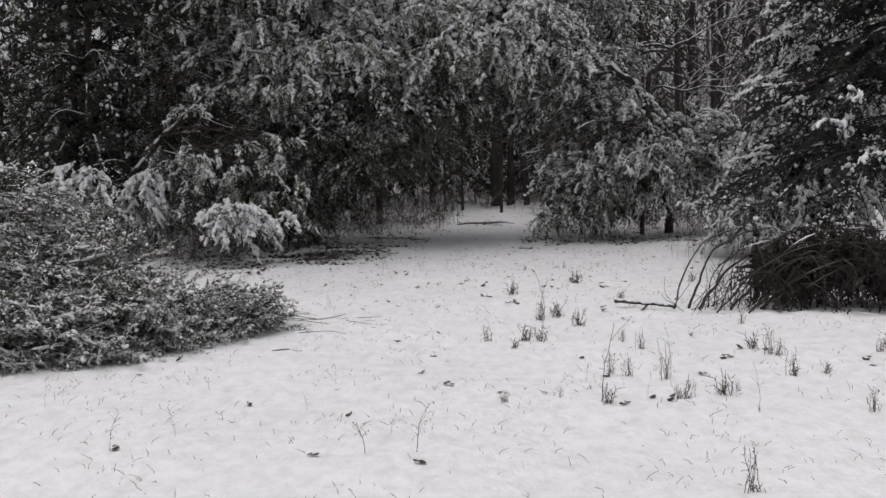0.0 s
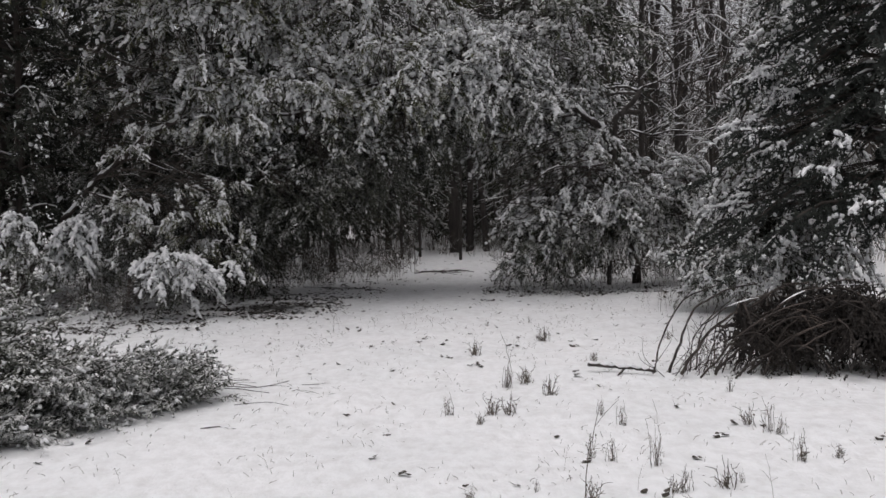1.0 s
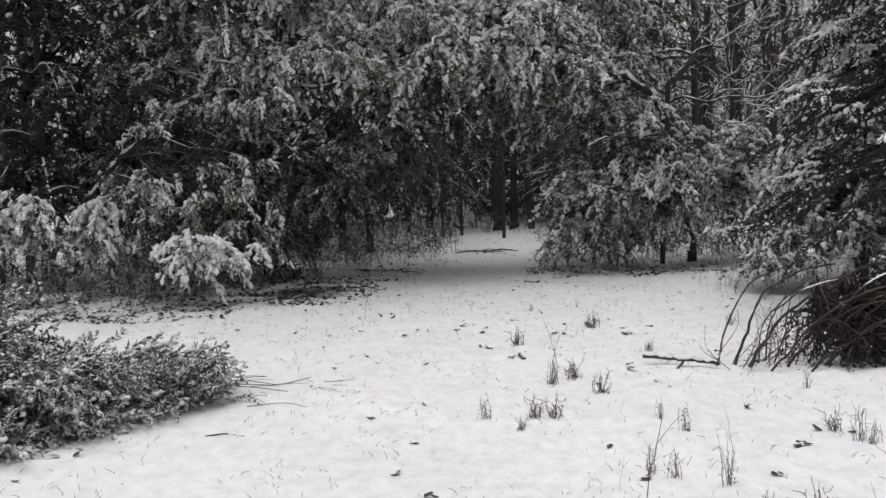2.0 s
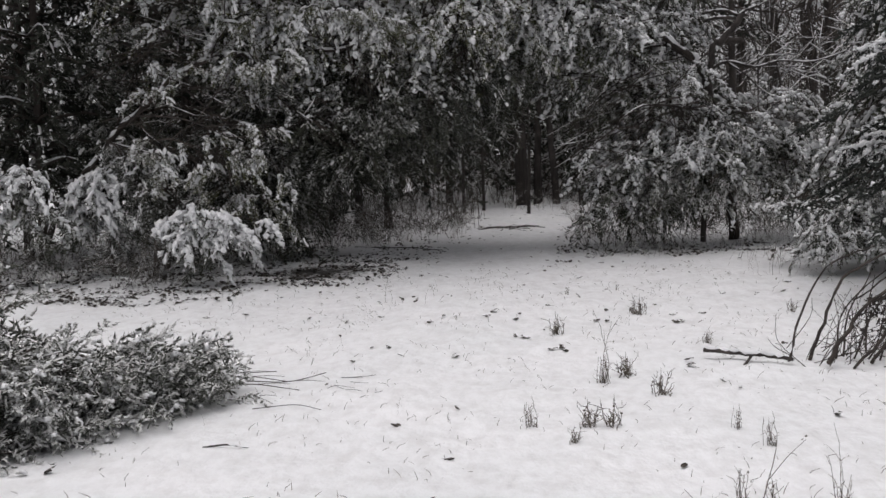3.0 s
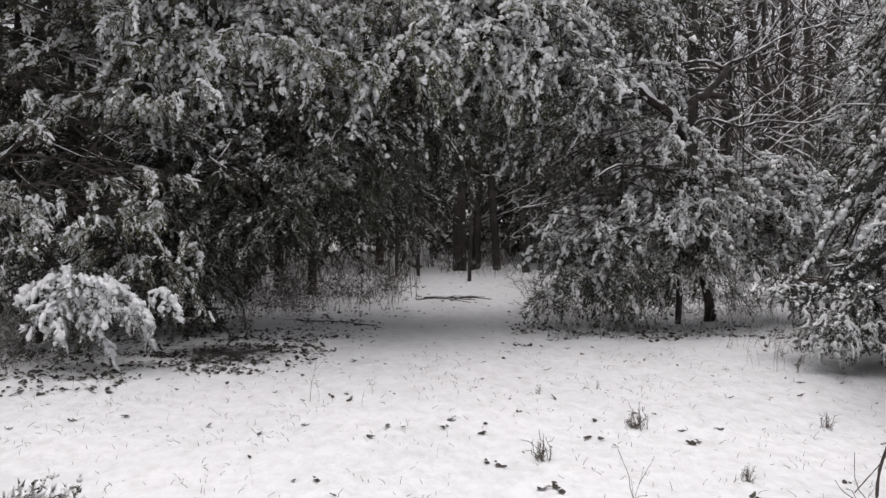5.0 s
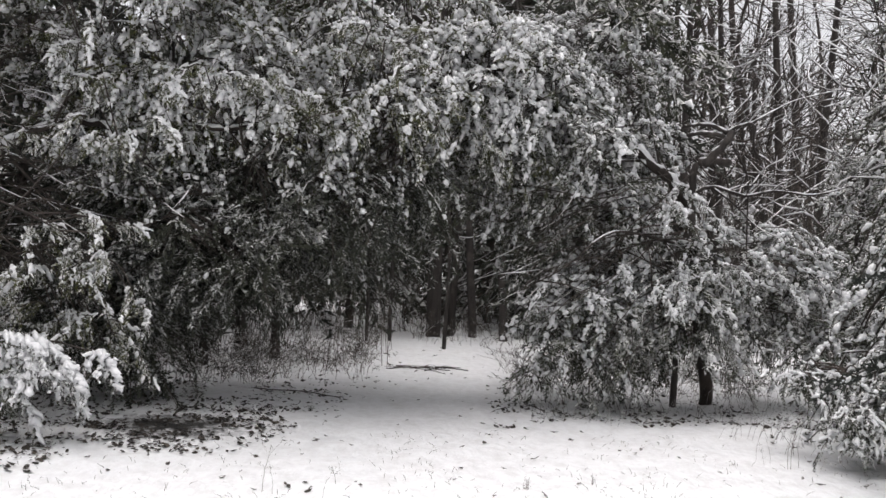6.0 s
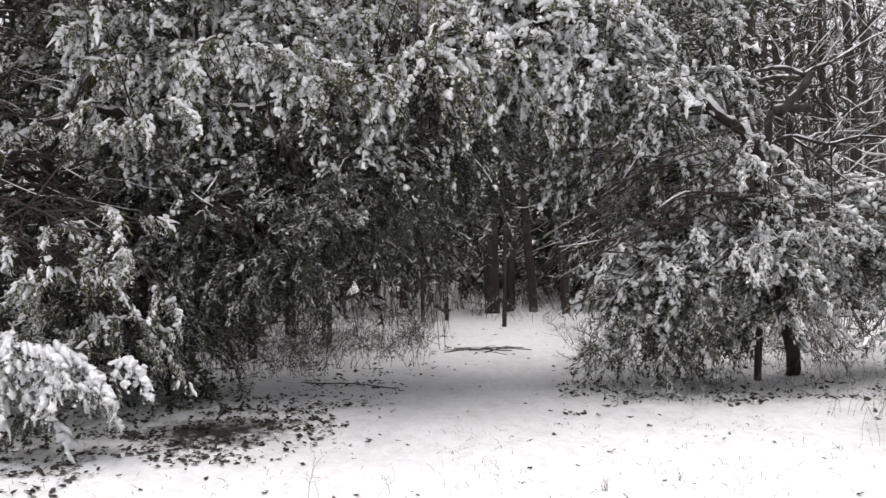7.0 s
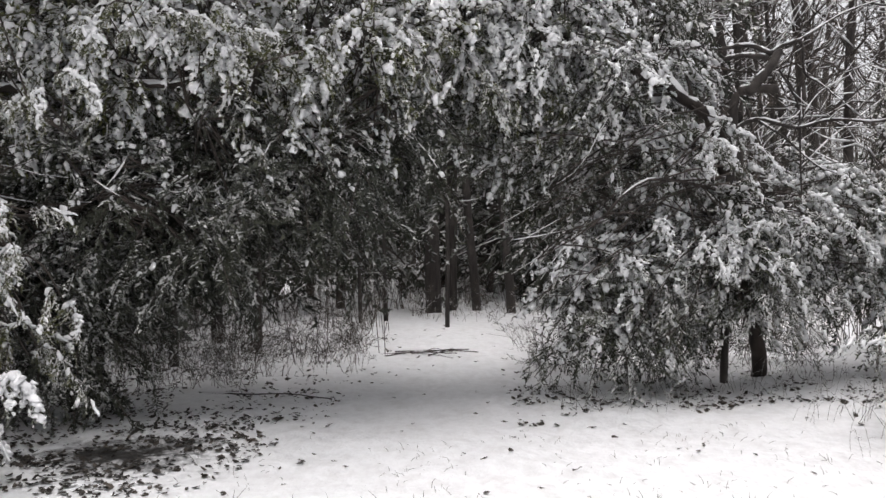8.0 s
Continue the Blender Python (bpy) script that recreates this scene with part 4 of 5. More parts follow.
# ---------------------------------------------------------------- brush pile below the fir
def brush_pile():
    root = thing("brush_pile", on_ground(3.6, 9.8), "heap of fallen branches with dead brown needles, snow on top", "brush pile")
    dead, white, wood = Soup(), Soup(), Soup()
    for pts, r in (([(2.06, 9.62, 0.0), (2.18, 9.75, 0.38), (2.40, 9.9, 0.66), (2.8, 10.0, 0.80)], 0.016), ([(2.22, 9.66, 0.0), (2.36, 9.75, 0.42), (2.62, 9.85, 0.68), (3.1, 9.95, 0.82)], 0.022),
                   ([(2.28, 9.42, 0.03), (2.55, 9.6, 0.33), (2.95, 9.75, 0.58), (3.6, 9.9, 0.78)], 0.026), ([(2.62, 9.55, 0.0), (2.85, 9.6, 0.26), (3.2, 9.7, 0.48), (3.7, 9.7, 0.62)], 0.022),
                   ([(2.5, 9.8, 0.0), (2.55, 9.9, 0.3), (2.75, 10.0, 0.6)], 0.013), ([(2.42, 9.7, 0.0), (2.5, 9.8, 0.35), (2.9, 9.9, 0.7)], 0.012),
                   ([(2.7, 9.9, 0.0), (2.72, 9.95, 0.35), (2.8, 10.0, 0.6)], 0.012), ([(2.9, 9.5, 0.02), (3.1, 9.5, 0.2), (3.6, 9.4, 0.5), (4.3, 9.5, 0.5)], 0.02)):
        limb_part(root, "stem", pts, r * 0.62, r * 0.3, TWIG, white, 7, 0.06 if r > 0.019 and pts[0][0] > 2.25 else 0.0, 6, "dark arching dead stem", 0.3, 3.0)
    for pts, r in (([(2.45, 9.4, 0.0), (2.85, 9.45, 0.38), (3.35, 9.55, 0.62), (4.0, 9.6, 0.70), (4.7, 9.6, 0.55)], 0.017), ([(2.75, 9.35, 0.0), (3.05, 9.4, 0.22), (3.5, 9.45, 0.42), (4.1, 9.45, 0.46)], 0.016),
                   ([(2.9, 9.5, 0.3), (3.3, 9.6, 0.68), (3.8, 9.65, 0.78), (4.4, 9.7, 0.72)], 0.013), ([(3.3, 9.35, 0.25), (3.8, 9.4, 0.5), (4.3, 9.4, 0.5), (4.9, 9.4, 0.3)], 0.013), ([(2.5, 9.6, 0.45), (2.9, 9.65, 0.66), (3.4, 9.7, 0.72)], 0.011)):
        limb_part(root, "stem", pts, r * 0.6, r * 0.25, TWIG, white, 6, 0.12, 6, "arching dead stem with a little snow", 0.4, 3.5)
    for i in range(9):
        x, y, h = RNG.uniform(2.35, 3.1), RNG.uniform(9.4, 9.8), RNG.uniform(0.3, 0.7)
        far = RNG.uniform(0.4, 1.1)
        limb_part(root, "stem", [(x, y, 0.0), (x + far * 0.25, y + 0.05, h * 0.7), (x + far * 0.6, y + 0.05, h), (x + far, y - 0.1, h * RNG.uniform(0.5, 0.9))], 0.007, 0.003, TWIG, white, 5, 0.0, 5, "dark arching dead stem")
    for _ in range(55):
        p = np.array((RNG.uniform(2.12, 3.0), RNG.uniform(9.45, 10.1), 0.0))
        q = p + np.array((RNG.normal(0.22, 0.22), RNG.normal(0, 0.15), RNG.uniform(0.12, 0.5)))
        tube(wood, bend([p, (p + q) / 2 + RNG.normal(0, 0.06, 3), q], 3), np.linspace(0.0035, 0.0018, 7), 4)
        if RNG.random() < 0.6:
            m = (p + 2 * q) / 3
            tube(wood, [m, m + RNG.normal(0, 0.06, 3), m + RNG.normal(0, 0.12, 3)], (0.003, 0.002, 0.0015), 3)
    P, Y, T, L, S = [], [], [], [], []
    for i in range(170):
        a = np.array((RNG.uniform(2.65, 4.9), RNG.uniform(9.5, 10.3), 0))
        a[1] -= 0.3 * np.clip(a[0] - 3.1, 0, 1)
        a[2] = RNG.uniform(0.2, 0.66) + 0.28 * noise.noise(Vector((a[0] * 2.3, a[1] * 2, 3)))
        yaw = RNG.normal(-0.15, 0.75)
        R = RNG.uniform(0.25, 0.8)
        end = a + np.array((np.cos(yaw) * R, np.sin(yaw) * R * 0.55, RNG.uniform(-0.55, 0.25)))
        end[2] = max(end[2], 0.06)
        br = bend([a, (a + end) / 2 + UP * 0.16 * R, end], 5)
        br[:, 2] = np.maximum(br[:, 2], height(br[:, 0], br[:, 1]) + 0.04)
        rad = np.linspace(0.012, 0.004, len(br))
        tube(wood, br, rad, 4)
        snow_line(white, br, rad * 0.3, 5, 0.4 if a[2] > 0.6 else 0.06, 0.8)
        m = 4 + int(R / 0.11)
        for q in range(m):
            s = min((q + RNG.random()) / m, 0.999) * (len(br) - 1)
            k = int(s)
            P.append(br[k] + (br[k + 1] - br[k]) * (s - k))
            Y.append(yaw + RNG.normal(0, 0.8))
            T.append(RNG.normal(-0.85, 0.5))
            L.append(RNG.normal(-0.15, 0.3) + 0.35 * br[k][2])
            S.append(RNG.uniform(0.6, 1.2))
    P, Y, T, L, S = (np.array(v) for v in (P, Y, T, L, S))
    low = P[:, 2] - height(P[:, 0], P[:, 1])
    S *= np.clip(0.35 + low * 1.8, 0.4, 1.0)
    dress(dead, white, DEAD_SPRAYS, P, Y, T, np.digitize(L, (0.35, 0.7)), S)
    part("branchwork", wood, TWIG, root, "tangled dark branches", True, kind="stuff")
    part("needles", dead, DEAD, root, "drooping dead brown needles", kind="stuff")
    part("snow", white, SNOW, root, "strips of snow along the upper branches", True, kind="stuff")


brush_pile()


def lying_stick(label, points, r, snow=0.8, forks=()):
    root = thing("fallen_stick", points[0], label, "stick")
    white = Soup()
    limb_part(root, "stick", points, r, r * 0.7, GREYBARK, white, 8, snow, 6)
    for f in forks:
        limb_part(root.children[0], "fork", f, r * 0.6, r * 0.3, GREYBARK, white, 6, 0.0, 4)
    if white.n:
        part("snow", white, SNOW, root, "", True, kind="stuff")


lying_stick("broken dead limb lying on the snow beside the brush", [(1.47, 9.68, 0.085), (1.68, 9.64, 0.06), (1.87, 9.58, 0.05), (2.04, 9.53, 0.03)], 0.020, 0.9, [[(1.80, 9.61, 0.06), (1.74, 9.52, 0.025), (1.70, 9.46, -0.01)]])
lying_stick("thin curved stick lying across the trail's edge", [(-2.35, 16.75, 0.17), (-1.9, 16.6, 0.16), (-1.5, 16.62, 0.15), (-1.05, 16.35, 0.14)], 0.007, 0.1)
lying_stick("dead branch lying on the trail under the arch", [(-0.75, 19.2, 0.18), (-0.2, 19.15, 0.21), (0.25, 19.25, 0.18)], 0.009, 0.2, [[(-0.3, 19.16, 0.2), (0.0, 18.9, 0.2), (0.2, 18.8, 0.17)]])
for pts in ([(-0.5, 19.35, 0.2), (-0.1, 19.25, 0.22), (0.2, 19.3, 0.19)], [(-0.3, 19.1, 0.2), (0.1, 19.2, 0.22), (0.42, 19.35, 0.2)], [(-0.1, 18.95, 0.19), (0.15, 19.1, 0.22), (0.5, 19.15, 0.19)], [(-0.62, 19.0, 0.19), (-0.35, 19.1, 0.21), (-0.05, 19.3, 0.2)]):
    lying_stick("dead twig in the small heap of sticks on the trail", pts, 0.008, 0.2, [[pts[1], np.array(pts[1]) + np.array((0.1, -0.08, 0.03)), np.array(pts[1]) + np.array((0.2, -0.1, 0.0))]])
lying_stick("bent twig on the snow in front of the fallen bough", [(-1.55, 8.35, 0.02), (-1.3, 8.45, 0.02), (-1.12, 8.38, 0.008)], 0.003, 0.0)
lying_stick("short bare twig lying in the snow", [(-1.62, 7.6, 0.01), (-1.5, 7.63, 0.012), (-1.36, 7.60, 0.004)], 0.0055, 0.4)
for pts in ([(-2.1, 8.9, 0.10), (-1.75, 9.0, 0.07), (-1.5, 9.02, 0.03)], [(-2.0, 8.75, 0.08), (-1.68, 8.86, 0.05), (-1.36, 8.82, 0.02)], [(-1.75, 8.92, 0.06), (-1.47, 8.98, 0.04), (-1.25, 9.2, 0.05)], [(-2.1, 9.0, 0.12), (-1.85, 9.1, 0.08), (-1.62, 9.22, 0.06)]):
    lying_stick("long bare twig reaching out from the fallen bough", pts, 0.004, 0.0, [[pts[1], np.array(pts[1]) + np.array((0.14, -0.05, 0.02)), np.array(pts[1]) + np.array((0.26, -0.04, 0.01))]])
for i in range(9):
    x, y, a = RNG.uniform(-1.7, -0.9), RNG.uniform(8.3, 9.2), RNG.normal(0.5, 1.0)
    d = np.array((np.cos(a), np.sin(a), 0)) * RNG.uniform(0.10, 0.26)
    p = on_ground(x, y, 0.012)
    lying_stick("thin bare twig scattered on the snow", [p, p + d * 0.5 + np.array((0.02, -0.03, 0.006)) * RNG.normal(0, 1), on_ground(*(p + d)[:2], 0.01)], 0.0018, 0.0)


# ---------------------------------------------------------------- bare wood behind
def bare_tree(tall, r0, limbs, seed_turn, far=False):
    """A leafless tree at the origin, with snow on its boughs."""
    root = thing("bare_tree", (0, 0, 0), "leafless tree with snow along its twigs", "tree", "bare trees in the wood")
    wood, fine, white = Soup(), Soup(), Soup()
    trunk = bend([(0, 0, -0.1), (RNG.normal(0, 0.1), RNG.normal(0, 0.1), tall * 0.35), (RNG.normal(0, 0.25), RNG.normal(0, 0.25), tall * 0.7), (RNG.normal(0, 0.5), RNG.normal(0, 0.5), tall)], 5)
    tr = np.linspace(r0, r0 * 0.25, len(trunk))
    tube(wood, trunk, tr, 6 if far else 9, 0.06)
    stem = part("trunk", wood, GREYBARK, root, "straight grey-brown trunk", True)
    for i in range(limbs):
        f = RNG.uniform(0.10 if far else 0.26, 0.97)
        u = f * (len(trunk) - 1.001)
        e = int(u)
        p = trunk[e] + (trunk[e + 1] - trunk[e]) * (u - e)
        a = seed_turn + i * 2.4 + RNG.normal(0, 0.3)
        R = tall * 0.24 * (1.15 - 0.7 * f) * RNG.uniform(0.6, 1.3)
        o = np.array((np.cos(a), np.sin(a), RNG.uniform(0.1, 0.9)))
        br = bend([p, p + o * R * 0.5 + UP * 0.08 * R, p + o * R + UP * RNG.uniform(-0.1, 0.35) * R], 3 if far else 4)
        wob = np.cumsum(RNG.normal(0, 0.045 * R, br.shape), axis=0)
        br = br + wob - wob[0]
        rad = np.linspace(r0 * 0.26 * (1.1 - 0.6 * f), 0.005, len(br))
        if far:
            tube(fine, br, rad, 3)
        else:
            one = Soup()
            tube(one, br, rad, 5)
            part("limb", one, TWIG, stem, "", True)
        snow_line(white, br, rad * 0.8, 3, 0.65, 0.9)
        for j in range(3 if far else 6):
            q = br[RNG.integers(1, len(br))]
            b = a + RNG.normal(0, 1.0)
            R2 = R * RNG.uniform(0.25, 0.6)
            o2 = np.array((np.cos(b), np.sin(b), RNG.uniform(-0.2, 0.9)))
            tw = bend([q, q + o2 * R2 * 0.5 + RNG.normal(0, 0.13 * R2, 3), q + o2 * R2], 1 if far else 2)
            rad2 = np.linspace(0.011 if far else 0.009, 0.003, len(tw))
            tube(fine, tw, rad2, 3)
            if not far:
                snow_line(white, tw, rad2 * 1.4, 3, 0.7)
                for k in range(3):
                    q3 = tw[RNG.integers(1, len(tw))]
                    o3 = RNG.normal(0, 1, 3) + o2
                    o3 /= np.linalg.norm(o3)
                    tube(fine, np.array([q3, q3 + o3 * R2 * 0.25 + RNG.normal(0, 0.02, 3), q3 + o3 * R2 * 0.5]), (0.005, 0.004, 0.002), 3)
    part("branchwork", fine, TWIG, root, "fine bare twigs", True, kind="stuff")
    part("snow", white, SNOW, root, "snow lines on the twigs", True, kind="stuff")
    return root


NEAR = [bare_tree(11, 0.085, 28, 0.0), bare_tree(9, 0.085, 26, 1.0), bare_tree(8, 0.06, 22, 2.0), bare_tree(12, 0.15, 28, 3.0), bare_tree(6, 0.035, 18, 4.0)]
FAR = [bare_tree(11, 0.11, 20, 0.5, True), bare_tree(9, 0.08, 18, 1.5, True), bare_tree(12, 0.14, 22, 2.5, True), bare_tree(7, 0.05, 16, 3.5, True)]
SPOTS = [(4.35, 22.3, 0), (5.35, 24.0, 0), (5.3, 22.5, 4), (6.9, 26.8, 2), (4.6, 23.5, 4), (8.4, 20.2, 4), (8.6, 22.5, 3), (6.4, 25.0, 1), (0.12, 24.6, 3), (0.45, 24.9, 0), (0.9, 24.7, 1), (1.45, 24.1, 1),
         (-3.57, 17.2, 4), (-3.1, 18.9, 2), (-2.98, 20.9, 1), (-2.35, 20.4, 2), (-1.1, 23.0, 4), (-0.7, 23.4, 4), (-7.5, 17.6, 2), (5.4, 18.0, 4), (6.0, 17.0, 4), (2.4, 20.5, 4), (0.25, 21.9, 4)]
DEEP = []
for i in range(90):
    y = 25.5 + 32 * RNG.random() ** 1.2
    DEEP.append((RNG.uniform(-0.6, 0.8) * y, y, int(RNG.integers(0, 4))))
for i in range(34):
    DEEP.append((RNG.uniform(3.2, 15), RNG.uniform(21.5, 38), 3 if i < 14 else int(RNG.integers(0, 3))))
for trees, spots in ((NEAR, SPOTS), (FAR, DEEP)):
    first_use = set()
    for x, y, k in spots:
        m = Matrix.Translation(on_ground(x, y)) @ Euler((0, 0, RNG.uniform(0, 6.28))).to_matrix().to_4x4()
        if k in first_use:
            copy_thing(trees[k], m)
        else:
            first_use.add(k)
            trees[k].matrix_basis = m


def broken_limb_tree():
    """The snapped, elbowed limb against the sky beside the leaning cedar."""
    root = thing("broken_tree", on_ground(2.69, 16.55), "thin dead tree with a snapped elbow-shaped limb", "tree")
    white, y = Soup(), 16.4
    limb_part(root, "trunk", [(2.69, 16.55, 0.17), (2.72, 16.5, 1.41), (2.77, y, 2.46), (2.82, y, 2.94)], 0.042, 0.04, GREYBARK, white, 8, 0.2)
    limb_part(root, "limb", [(2.80, y - 0.3, 2.88), (2.96, y - 0.3, 3.07), (3.13, y - 0.2, 3.27)], 0.05, 0.042, GREYBARK, white, 8, 0.9, label="thick snapped elbow limb", fat=0.6, wild=0.6)
    limb_part(root, "limb", [(3.14, y, 3.28), (2.91, y - 0.03, 3.35), (2.66, y, 3.34)], 0.026, 0.018, GREYBARK, white, 6, 1.0, fat=0.6, wild=0.6)
    limb_part(root, "limb", [(3.09, y, 3.25), (2.90, y - 0.08, 3.26), (2.68, y - 0.05, 3.23)], 0.030, 0.022, GREYBARK, white, 6, 1.0, fat=0.6, wild=0.6)
    limb_part(root, "stub", [(2.83, y, 2.94), (2.98, y - 0.05, 2.97), (3.14, y - 0.06, 2.95)], 0.045, 0.042, GREYBARK, white, 8, 1.0, fat=0.6, wild=0.6)
    limb_part(root, "limb", [(3.12, y, 3.28), (3.28, y, 3.37), (3.42, y, 3.38), (3.45, y, 3.11), (3.59, y, 3.01), (3.76, y, 2.88)], 0.020, 0.008, GREYBARK, white, 6, 1.0, fat=0.6, wild=0.6)
    limb_part(root, "limb", [(3.28, y, 3.34), (3.61, y + 0.1, 3.53), (4.00, y + 0.2, 3.74), (4.47, y + 0.3, 3.89)], 0.013, 0.005, GREYBARK, white, 5, 0.7, fat=0.6, wild=0.6)
    limb_part(root, "limb", [(3.16, y, 3.22), (3.29, y, 2.99), (3.39, y, 2.75), (3.40, y, 2.18), (3.42, y, 1.70)], 0.014, 0.008, GREYBARK, white, 5, 0.1, fat=0.6, wild=0.6)
    limb_part(root, "limb", [(2.76, y, 2.58), (2.99, y - 0.05, 2.65), (3.33, y - 0.1, 2.56), (3.66, y - 0.1, 2.63), (4.09, y - 0.1, 2.61), (4.57, y, 2.75)], 0.024, 0.008, GREYBARK, white, 6, 0.95, fat=0.6, wild=0.6)
    limb_part(root, "limb", [(2.99, y - 0.05, 2.65), (3.23, y - 0.15, 2.46), (3.47, y - 0.2, 2.22), (3.80, y - 0.2, 2.10)], 0.014, 0.005, GREYBARK, white, 5, 0.9, fat=0.6, wild=0.6)
    limb_part(root, "limb", [(3.33, y - 0.1, 2.56), (3.57, y, 2.89), (3.90, y, 3.08)], 0.010, 0.004, GREYBARK, white, 5, 0.7, fat=0.6, wild=0.6)
    twigs = Soup()
    for _ in range(46):
        p = np.array((RNG.uniform(3.0, 4.4), y + RNG.normal(0, 0.15), RNG.uniform(2.4, 3.6)))
        d = RNG.normal(0, 1, 3) * np.array((1, 0.4, 0.8))
        q = bend([p, p + d * 0.14 + RNG.normal(0, 0.04, 3), p + d * 0.3], 3)
        tube(twigs, q, np.linspace(0.006, 0.003, len(q)), 4)
        snow_line(white, q, np.full(len(q), 0.004), 4, 0.5, 0.7)
    part("twigwork", twigs, TWIG, root, "thin crooked twigs", True, kind="stuff")
    part("snow", white, SNOW, root, "", True, kind="stuff")


broken_limb_tree()


# ---------------------------------------------------------------- undergrowth, litter and grass
def scatter_stems(name, label, category, mat, spots, stems, tall, r, white=None, lean=1.3):
    s, w = Soup(), Soup()
    for x, y in spots:
        for _ in range(stems):
            a, h = RNG.uniform(0, 6.28), tall * RNG.uniform(0.4, 1.3)
            p = on_ground(x + RNG.normal(0, 0.08), y + RNG.normal(0, 0.08), -0.02)
            o = np.array((np.cos(a), np.sin(a), 0)) * h * RNG.uniform(0.05, lean)
            line = np.array([p, p + o * 0.35 + UP * h * 0.55, p + o + UP * h * RNG.uniform(0.7, 1.0)])
            tube(s, line, (r, r * 0.8, r * 0.4), 3)
            if white is not None and RNG.random() < white:
                snow_line(w, bend(line, 2), np.full(5, r * 1.6), 3, 0.9)
    ob = tagged(part(name, s, mat, None), label, category, kind="stuff")
    if w.n:
        tagged(part("snow_on_undergrowth", w, SNOW, None, "", True), "snow caught on the undergrowth twigs", "snow", kind="stuff")
    return ob


spots = [(RNG.uniform(-6.5, -0.9), 0) for _ in range(330)]
spots = [(x, 17.0 + abs(RNG.normal(0, 2.6)) + (0.9 if x > -2 else 0)) for x, _ in spots]
spots += [(RNG.uniform(1.0, 4.5), 17.3 + abs(RNG.normal(0, 1.6))) for _ in range(110)]
spots += [(RNG.uniform(-7.5, -3.8), RNG.uniform(13.6, 16.5)) for _ in range(120)]
spots += [(RNG.uniform(-9, 9), RNG.uniform(22.5, 30)) for _ in range(300)]
scatter_stems("undergrowth", "low brown brush and briars under the trees", "undergrowth", SCRUB, spots, 4, 0.30, 0.0026, 0.15, lean=1.4)


def low_brush(places):
    """Low twiggy bushes with withered leaves, thinly dusted."""
    green, white = Soup(), Soup()
    k = len(places) * 4
    at = np.repeat(np.array([on_ground(x, y, 0.02) for x, y in places]), 4, axis=0) + RNG.normal(0, 1, (k, 3)) * np.array((0.12, 0.12, 0.0))
    at[:, 2] += RNG.uniform(0.0, 0.28, k)
    dress(green, white, BRUSH_SPRAYS, at, RNG.uniform(0, 6.28, k), RNG.normal(0.75, 0.45, k), np.digitize(RNG.normal(0, 0.4, k), (0.3, 0.8)), RNG.uniform(0.7, 1.5, k))
    tagged(part("low_brush", green, SCRUB), "low leafy brush under the trees, thinly dusted", "undergrowth", kind="stuff")
    tagged(part("snow_on_brush", white, SNOW, None, "", True), "snow caught on the low brush", "snow", kind="stuff")


low_brush([p for p in spots[::2] if not (-0.9 < p[0] < 1.2 and p[1] < 23)])
spots2 = [(RNG.uniform(-12, 12), RNG.uniform(25, 36)) for _ in range(420)] + [(RNG.uniform(-5, -0.8), RNG.uniform(20.5, 25)) for _ in range(25)] + [(RNG.uniform(2, 9), RNG.uniform(19, 25)) for _ in range(90)]
spots = [(RNG.uniform(1.0, 4.4), RNG.uniform(15.6, 17.0)) for _ in range(55)] + [(RNG.uniform(2.8, 3.6), RNG.uniform(14.2, 15.4)) for _ in range(11)]
scatter_stems("thicket", "grey-brown saplings and brambles deep in the wood", "undergrowth", SCRUB, spots2, 4, 1.6, 0.0045, 0.25, lean=0.9)
tall_spots = [(RNG.uniform(2.8, 10), RNG.uniform(18.8, 27)) for _ in range(75)]
mid_spots = [(RNG.uniform(-4.5, -0.6), RNG.uniform(18.5, 26)) for _ in range(45)] + [(RNG.uniform(-0.6, 2.2), RNG.uniform(25.2, 31)) for _ in range(80)]
scatter_stems("saplings", "thin leafless saplings with bent tops in the wood", "undergrowth", SCRUB, tall_spots, 4, 5.0, 0.007, 0.7, lean=0.75)
far_spots = [(RNG.uniform(3.5, 16), RNG.uniform(27, 42)) for _ in range(150)] + [(RNG.uniform(-14, 3.5), RNG.uniform(30, 44)) for _ in range(260)]
scatter_stems("far_saplings", "dense grey saplings far back in the wood", "undergrowth", SCRUB, far_spots, 4, 6.5, 0.011, 0.5, lean=0.6)
scatter_stems("young_stems", "thin bare stems and shoots between the trunks", "undergrowth", TWIG, mid_spots, 2, 1.7, 0.005, 0.3, lean=0.9)
scatter_stems("dry_brush", "dry thin stems along the skirt of the cedar", "undergrowth", SCRUB, spots, 3, 0.30, 0.002)

# short stubble that pricks through the snow all over the clearing
spots = [(RNG.uniform(-4.5, 4.5), RNG.uniform(2.5, 15.0)) for _ in range(8000)]
spots = [p for p in spots if noise.noise(Vector((p[0] * 1.6, p[1] * 1.2, 2))) + RNG.normal(0, 0.15) > 0.04]
scatter_stems("grass_stubble", "sparse dry grass blades pricking through the snow", "grass", STRAW, spots, 1, 0.055, 0.0022)


